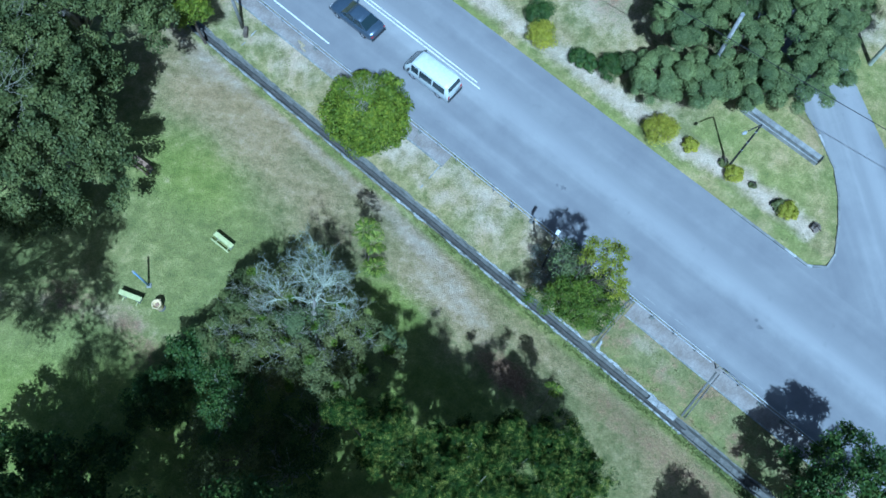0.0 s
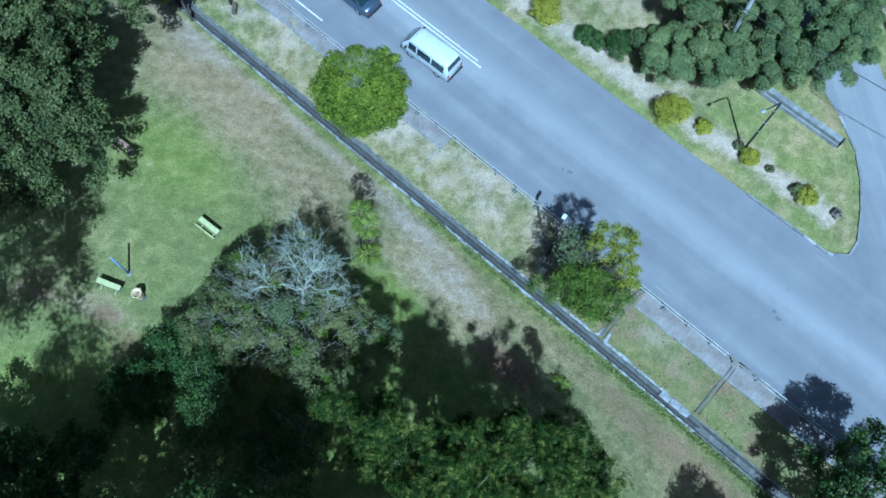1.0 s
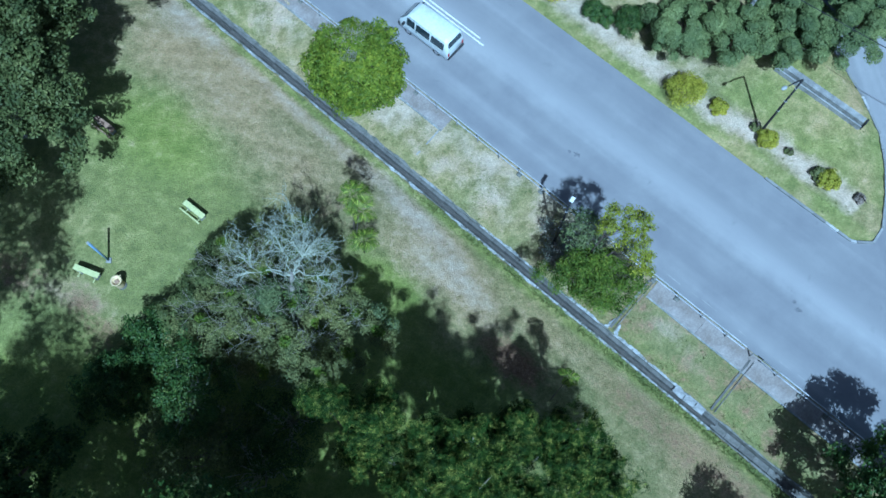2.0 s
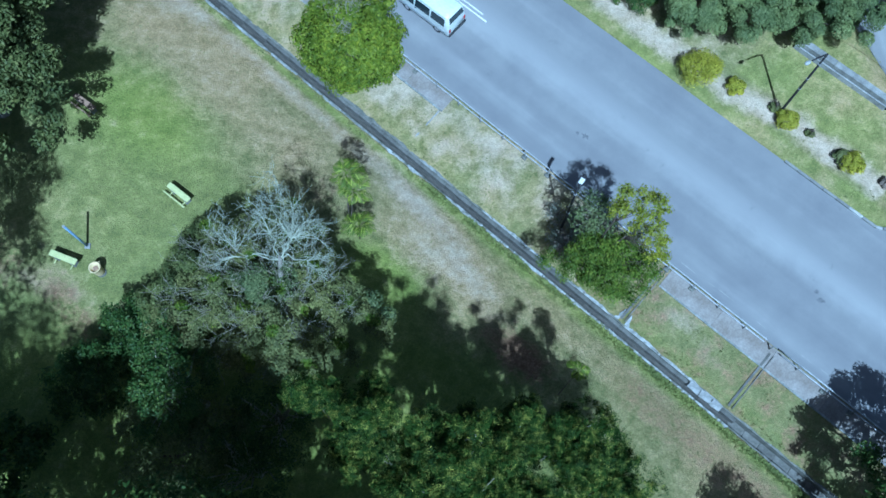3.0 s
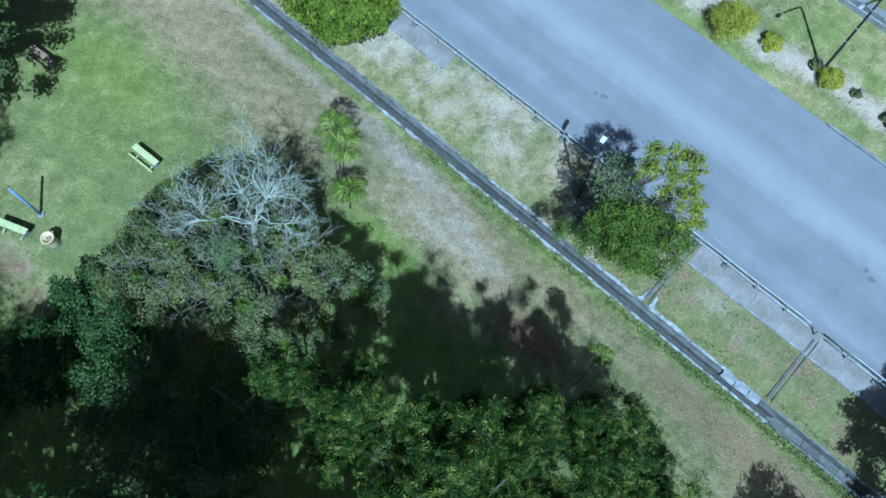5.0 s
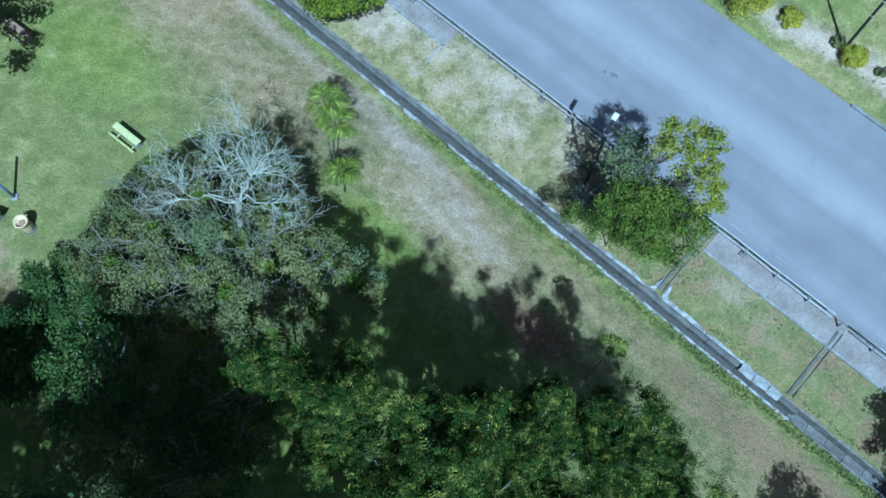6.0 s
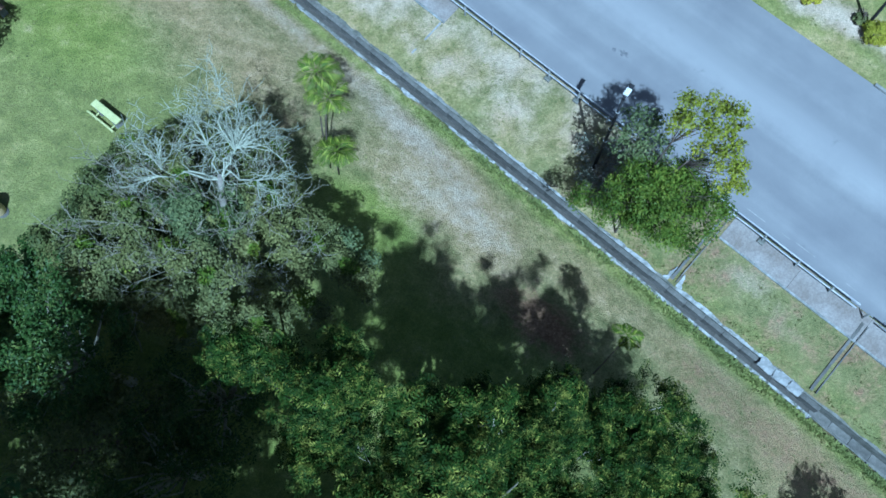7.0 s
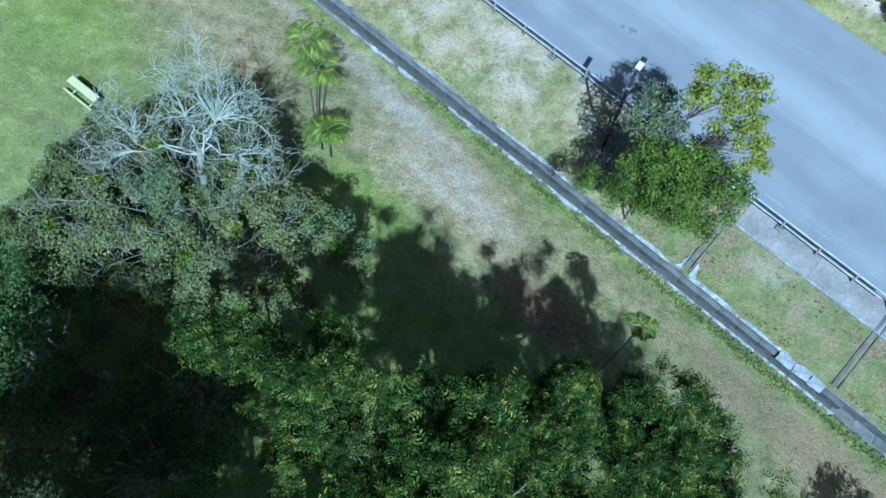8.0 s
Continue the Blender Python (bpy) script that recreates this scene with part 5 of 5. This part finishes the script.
def bare_tree():
    """The half-dead tree: fans of bleached twigs over a wide crown of thin olive leaves that grey twigs pierce everywhere."""
    rng = np.random.default_rng(50)
    x, y = -7.2, 10.2
    gz = ground_at(x, y)
    t = thing("half_bare_tree", Matrix.Translation((x, y, gz)), "half-dead tree with bleached bare branches over thin olive leaves", "tree")
    low = Vector((0.1, 0.7, 4.6))
    fork = Vector((0.3, 1.6, 7.9))
    part("trunk", tube("trunk", [(0, 0, -0.3), (0.03, 0.1, 0.5), (0.05, 0.4, 2.4), low, Vector((0.15, 1.2, 6.6)), fork], [0.4, 0.33, 0.27, 0.2, 0.12, 0.08], 10), M_TWIG, t)
    # bleached limbs: a crook each, then the ends that its twigs reach for (across, along, height)
    fans = (((0.85, 2.2, 8.5), ((-0.7, 5.3, 8.2), (-0.2, 4.8, 8.5), (0.7, 4.7, 8.4), (1.2, 4.5, 8.2), (-0.3, 3.6, 8.6))),
            ((0.9, 2.3, 8.5), ((1.7, 3.7, 8.4), (2.2, 3.3, 8.2), (2.6, 2.9, 7.9), (1.5, 2.6, 8.6))),
            ((-0.2, 2.6, 8.0), ((-1.2, 4.3, 7.9), (-0.8, 3.8, 8.2), (-1.3, 3.4, 7.8))),
            ((-1.7, 1.9, 7.5), ((-3.1, 3.5, 7.7), (-2.7, 2.9, 7.7), (-2.2, 3.3, 7.6))),
            ((-1.8, 1.7, 7.4), ((-3.3, 1.0, 7.5), (-2.8, 1.4, 7.6))),
            ((1.5, 1.5, 7.9), ((2.6, 1.7, 7.9), (2.4, 0.6, 7.9), (1.8, 0.2, 8.0))))
    for crook, ends in fans:
        c = Vector(crook)
        bends = [fork.lerp(c, q) + Vector(rng.normal(0, 0.1, 3)) for q in (0.25, 0.5, 0.75)]
        out = [([fork - Vector((0, 0.05, 0.2))] + bends + [c], [0.038, 0.035, 0.032, 0.029, 0.026])]
        for j in range(3):
            twig_lines(rng, bends[j], Vector(rng.normal(0, 1, 3)) + Vector((0, 0, 0.4)), rng.uniform(0.6, 1.0), 0.018, 1, out, 0.6, 0.03, 0.3, 0.011)
        for end in ends:
            e = Vector(end)
            reach = (e - c).length
            out.append(([c, c.lerp(e, 0.2), c.lerp(e, 0.4)], [0.03, 0.026, 0.02]))
            for j in range(3):
                way = (e - c).normalized() + Vector((rng.normal(0, 0.16), rng.normal(0, 0.16), rng.normal(0, 0.1)))
                twig_lines(rng, c.lerp(e, 0.2 * j), way, reach * rng.uniform(0.45, 0.72), 0.028 if j == 0 else 0.018, 2, out, 0.5, 0.02, 0.3, 0.011)
        part("branch", tubes("branch", out, 4), M_BARE, t, "bleached bare branch")
    # crown of leaves round the fans and far down the shaded side
    top_z = lambda px, py: 4.6 + 3.4 * math.sqrt(max(0.02, 1 - ((px + 0.8) / 5.3) ** 2 - ((py - 0.4) / 4.1) ** 2))
    cc, pos, nrm = crown_points(rng, (5.2, 4.0, 3.2), 420, 250, 0.46, -0.25, 0.26, 0.6, 0.25, 0.55, 0.6)
    pos = pos + np.array([-0.8, 0.4, 4.6])
    # thinner where the dead fans stand
    dead = np.exp(-((pos[:, 0] - 0.6) / 2.1) ** 2 - ((pos[:, 1] - 3.0) / 1.7) ** 2)
    open_side = ((pos[:, 0] - 3.7) / 1.4) ** 2 + ((pos[:, 1] - 3.0) / 1.6) ** 2 < 1
    keep = (rng.random(len(pos)) > 0.6 * dead) & ~open_side
    pos, nrm = pos[keep], nrm[keep]
    spot = np.sin(pos[:, 0] * 2.3 + 1) * np.sin(pos[:, 1] * 2.9) > 0.72
    cool = (np.sin(pos[:, 0] * 1.1 + 2.0) + np.sin(pos[:, 1] * 1.3 + 0.5) > 1.0) & ~spot
    part("crown", leaf_mesh("crown", pos[~spot & ~cool], nrm[~spot & ~cool], 0.125, 0.06, rng), M_LEAF_OLIVE, t, "thin olive leaves")
    part("crown", leaf_mesh("crown", pos[cool], nrm[cool], 0.13, 0.062, rng), M_LEAF_SAGE, t, "dull green leaves")
    part("crown", leaf_mesh("crown", pos[spot], nrm[spot], 0.13, 0.065, rng), M_LEAF_MID, t, "fresh yellow-green leaves")
    # grey twigs that stand out of the leaves all over
    for k in range(66):
        a, r = rng.uniform(0, 6.28), math.sqrt(rng.random())
        ex, ey = -0.8 + 4.6 * r * math.cos(a), 0.2 + 3.5 * r * math.sin(a)
        e = Vector((ex, ey, top_z(ex, ey) + rng.uniform(-0.15, 0.25)))
        root = low.lerp(e, 0.72) + Vector(rng.normal(0, 0.1, 3))
        out = [([low.lerp(e, 0.6) - Vector((0, 0, 0.35)), root, root.lerp(e, 0.45), root.lerp(e, 0.9)], [0.02, 0.014, 0.011, 0.009])]
        for j in range(4):
            way = (e - root).normalized() * 0.8 + Vector(rng.normal(0, 0.45, 3)) + Vector((0, 0.3, 0.2))
            twig_lines(rng, root.lerp(e, 0.45 * int(rng.integers(0, 3))), way, rng.uniform(0.5, 1.0), 0.013, 1, out, 0.6, 0.05, 0.25, 0.01)
        part("branch", tubes("branch", out, 3), M_GREYTWIG, t, "grey branch")


bare_tree()
tree("park_tree", -16.0, 6.9, 8.6, 1.7, 1.9, 2.4, M_LEAF, "dark green park tree in partial shade", 51, 64, 130, 0.5, 0.18, 0.46, -0.4, 0.35, 0.16, mess=0.7, tight=0.6)
tree("park_tree", -14.2, 9.6, 8.0, 1.5, 1.7, 2.2, M_LEAF, "low dark green park tree by the path", 49, 60, 150, 0.48, 0.17, 0.46, -0.4, 0.3, 0.14, mess=0.7, tight=0.55)
tree("park_tree", -11.6, 13.6, 7.8, 1.8, 1.4, 2.2, M_LEAF_BLUE, "dark green tree growing into the half-dead tree", 46, 60, 221, 0.48, 0.14, 0.46, -0.4, 0.3, 0.12)
tree("park_tree", -11.9, 10.6, 9.6, 2.1, 2.6, 2.8, M_LEAF_BLUE, "dark green tree growing into the half-dead tree", 43, 90, 238, 0.48, 0.14, 0.46, -0.4, 0.25, 0.15)


# trees behind the island, with rounded grey-green clumps
for i, (x, y, top, r) in enumerate(((15.0, 31.6, 4.9, 2.2), (18.2, 31.3, 5.2, 2.2), (16.6, 35.2, 7.4, 2.6), (21.4, 30.9, 5.6, 2.3), (24.4, 31.2, 6.8, 2.6), (20.6, 34.2, 7.4, 2.8), (23.8, 35.0, 7.6, 2.8), (19.5, 39.0, 8.0, 3.2), (25.0, 39.0, 8.0, 3.0), (26.6, 32.6, 6.2, 2.1), (27.3, 36.2, 6.8, 2.3))):
    tree("clump_tree", x, y, top, r, r * 0.95, r * 0.95, M_LEAF_GREY, "grey-green bushy tree with rounded clumps", 60 + i, 44, 700, 0.56, 0.15, 0.42, -0.3, 0.3, 0.16, flat=0.95, inner=0.2, tight=0.28, mess=0.32, group="bushy trees on the island")

for i, (x, y, r, h, m, lb) in enumerate((
        (15.3, 28.0, 1.1, 1.7, M_LEAF_YELLOW, "round yellow-green shrub on sandy soil"),
        (6.7, 35.6, 1.0, 1.5, M_LEAF_YELLOW, "round yellow-green shrub on the island"),
        (6.6, 37.2, 0.9, 1.9, M_LEAF, "round dark green clipped shrub"),
        (17.5, 27.1, 0.5, 0.7, M_LEAF_YELLOW, "small yellow-green shrub on sandy soil"),
        (20.4, 24.9, 0.6, 0.8, M_LEAF_YELLOW, "small yellow-green shrub at the lamp's foot"),
        (23.5, 22.6, 0.45, 0.6, M_LEAF_OLIVE, "small dull green shrub on sandy soil"),
        (24.0, 22.2, 0.6, 0.8, M_LEAF_YELLOW, "small yellow-green shrub on sandy soil"),
        (25.9, 21.1, 0.3, 0.4, M_LEAF_DRY, "small dry brown shrub"),
        (9.6, 33.9, 0.7, 0.9, M_LEAF, "low dark green shrub"),
        (10.4, 33.5, 0.55, 0.8, M_LEAF, "low dark green shrub"),
        (11.9, 33.0, 0.9, 1.6, M_LEAF, "dark green shrub beside bushy trees"),
        (19.8, 25.8, 0.28, 0.4, M_LEAF_OLIVE, "low dull green shrub"),
        (21.8, 24.2, 0.24, 0.3, M_LEAF_OLIVE, "low dull green shrub"))):
    bush(x, y, r, h, m, lb, 90 + i)


# ---------- palms ----------
def palm(x, y, top, lean, fronds, length, label, seed, r=0.032):
    rng = np.random.default_rng(seed)
    gz = ground_at(x, y)
    t = thing("palm", Matrix.Translation((x, y, gz)), label, "palm tree", "palms in the park")
    h = top - gz
    head = Vector((lean[0], lean[1], h - 0.25))
    part("trunk", tube("trunk", [(0, 0, -0.2), (lean[0] * 0.2, lean[1] * 0.2, h * 0.35), (lean[0] * 0.6, lean[1] * 0.6, h * 0.7), head], [r * 1.3, r, r * 0.9, r * 0.75], 8), M_BARK, t)
    for k in range(fronds):
        a = 2 * math.pi * k / fronds + rng.normal(0, 0.2)
        up = rng.uniform(0.1, 1.2)
        L = length * rng.uniform(0.8, 1.15)
        pts = []
        for i in range(8):
            q = i / 7
            out = L * q * math.cos(up * (1 - q * 0.4))
            pts.append(head + Vector((math.cos(a) * out, math.sin(a) * out, L * (math.sin(up) * q - 0.75 * q * q))))
        vs, fs = tube_arrays(pts, [0.02 * (1 - 0.8 * i / 7) for i in range(8)], 4)
        vs, fs = [tuple(v) for v in vs], list(fs)
        for i in range(11):
            q = 0.2 + 0.78 * i / 10
            j = min(6, int(q * 7))
            p = pts[j].lerp(pts[j + 1], q * 7 - j)
            ax = (pts[j + 1] - pts[j]).normalized()
            sd = ax.cross(Vector((0, 0, 1))).normalized()
            ll = L * 0.5 * math.sin(math.pi * (0.18 + 0.76 * q)) * rng.uniform(0.85, 1.15)
            for side in (-1, 1):
                tip = p + (sd * side * 0.8 + ax * 0.6 + Vector((0, 0, -0.28))).normalized() * ll
                mid = p.lerp(tip, 0.45) + Vector((0, 0, 0.02))
                wv = ax * 0.034
                o = len(vs)
                vs += [tuple(p), tuple(mid + wv), tuple(tip), tuple(mid - wv)]
                fs.append((o, o + 1, o + 2, o + 3))
        part("frond", mesh_np("frond", vs, fs), M_FROND, t)
    return t


palm(-5.0, 16.6, 9.9, (0.5, -0.1), 9, 1.0, "slender palm with bright green fronds beside the bare tree", 71)
palm(-4.9, 16.3, 9.0, (0.75, -0.3), 7, 0.95, "slender palm with bright green fronds beside the bare tree", 72)
palm(-4.5, 16.0, 5.0, (0.25, -0.2), 11, 1.0, "short palm with yellowish green fronds", 73)
palm(6.5, 7.8, 8.1, (0.08, 0.2), 7, 0.58, "thin young palm with a small bright crown", 74, 0.026)


# ---------- undergrowth by the lamp ----------
def dry_shrub(x, y, r, h, seed, label, levels=3, leaves=120):
    rng = np.random.default_rng(seed)
    gz = ground_at(x, y)
    t = thing("dry_shrub", Matrix.Translation((x, y, gz)), label, "shrub")
    for k in range(9):
        a = rng.uniform(0, 6.28)
        out = []
        twig_lines(rng, Vector((0, 0, -0.05)), Vector((math.cos(a), math.sin(a), 1.0)), h * 0.6, 0.035, levels, out, 0.8, 0.05)
        part("stem", tubes("stem", out, 4), M_BARE, t)
    q = unit(rng.normal(size=(leaves, 3)))
    pos = q * rng.random((leaves, 1)) ** 0.5 * np.array([r, r, h * 0.5]) + np.array([0, 0, h * 0.55])
    part("leaves", leaf_mesh("leaves", pos, unit(q + np.array([0, 0, 0.5])), 0.14, 0.08, rng), M_LEAF_DRY, t)


for i, (x, y, r, h) in enumerate(((6.5, 18.5, 0.8, 1.0), (6.9, 17.3, 1.0, 1.2), (7.2, 16.2, 0.9, 1.0), (7.6, 18.4, 0.8, 1.0), (6.7, 16.5, 0.9, 1.0), (7.6, 17.3, 0.9, 1.1))):
    dry_shrub(x, y, r, h, 120 + i, "tangle of dry grey-brown twigs under the verge tree")


# ---------- weeds and litter ----------
def weeds():
    """Tufts of taller grass along the drain, on the verge and on the island."""
    rng = np.random.default_rng(7)
    spots = []
    for k in range(6800):
        u = rng.random()
        sv = rng.uniform(-13, 44)
        if u < 0.3:
            d = rng.uniform(1.0, 13.0)
        elif u < 0.5:
            d = 0.62 + abs(rng.normal(0, 0.22))
        elif u < 0.58:
            d = -0.55 - abs(rng.normal(0, 0.2))
        elif u < 0.82:
            d = rng.uniform(-4.0, -0.6)
        else:
            d = rng.uniform(-22, -14.8)
            if sv > island_edge_s(d) - 0.4:
                continue
        if noise.noise((sv * 0.5, d * 0.9, 4)) < -0.05 and u < 0.82:
            continue
        spots.append((sv, d))
    vs, fs = [], []
    for sv, d in spots:
        q = P(sv, d, height(sv, d))
        tall = rng.uniform(0.04, 0.13) * (1.0 if 0.5 < d < 1 else 0.6)
        for j in range(5):
            a = rng.uniform(0, 6.28)
            out = Vector((math.cos(a), math.sin(a), 0))
            side = Vector((-out.y, out.x, 0)) * rng.uniform(0.012, 0.03)
            b0 = q + out * 0.02
            m = b0 + out * tall * 0.5 + Vector((0, 0, tall * 0.8))
            e = b0 + out * tall * 1.2 + Vector((0, 0, tall))
            o = len(vs)
            vs += [tuple(b0 - side), tuple(b0 + side), tuple(m + side), tuple(e), tuple(m - side)]
            fs.append((o, o + 1, o + 2, o + 4))
            fs.append((o + 4, o + 2, o + 3, o + 3))
    fs = [f for f in fs if len(set(f)) == 4]
    tagged(part("weeds", mesh_np("weeds", vs, fs), M_TUFT), "scattered tufts of weeds along the drain and verge", "grass", kind="stuff")


weeds()


def grass_fringe():
    """Uncut green grass that leans over the drain's park side."""
    rng = np.random.default_rng(17)
    vs = []
    for k in range(4200):
        sv = rng.uniform(14, 46)
        thick = 0.28 + 0.7 * noise.noise((sv * 0.9, 2.0, 9.0)) + (0.2 if sv > 27 else 0.0)
        if rng.random() > thick:
            continue
        d = 0.6 + abs(rng.normal(0, 0.13))
        q = P(sv, d, height(sv, d) - 0.01)
        tall = rng.uniform(0.08, 0.24)
        for j in range(4):
            a = rng.uniform(0, 6.28)
            out = Vector((math.cos(a), math.sin(a), 0))
            side = Vector((-out.y, out.x, 0)) * rng.uniform(0.012, 0.028)
            m = q + out * tall * 0.45 + Vector((0, 0, tall * 0.8))
            tip = q + out * tall * 0.95 + Vector((0, 0, tall * 0.75))
            vs += [tuple(q), tuple(m + side), tuple(tip), tuple(m - side)]
    me = mesh_np("grass_fringe", vs, np.arange(len(vs)).reshape(-1, 4))
    tagged(part("grass_fringe", me, M_FRINGE), "uncut green grass leaning over the drain's edge", "grass", kind="stuff")


grass_fringe()
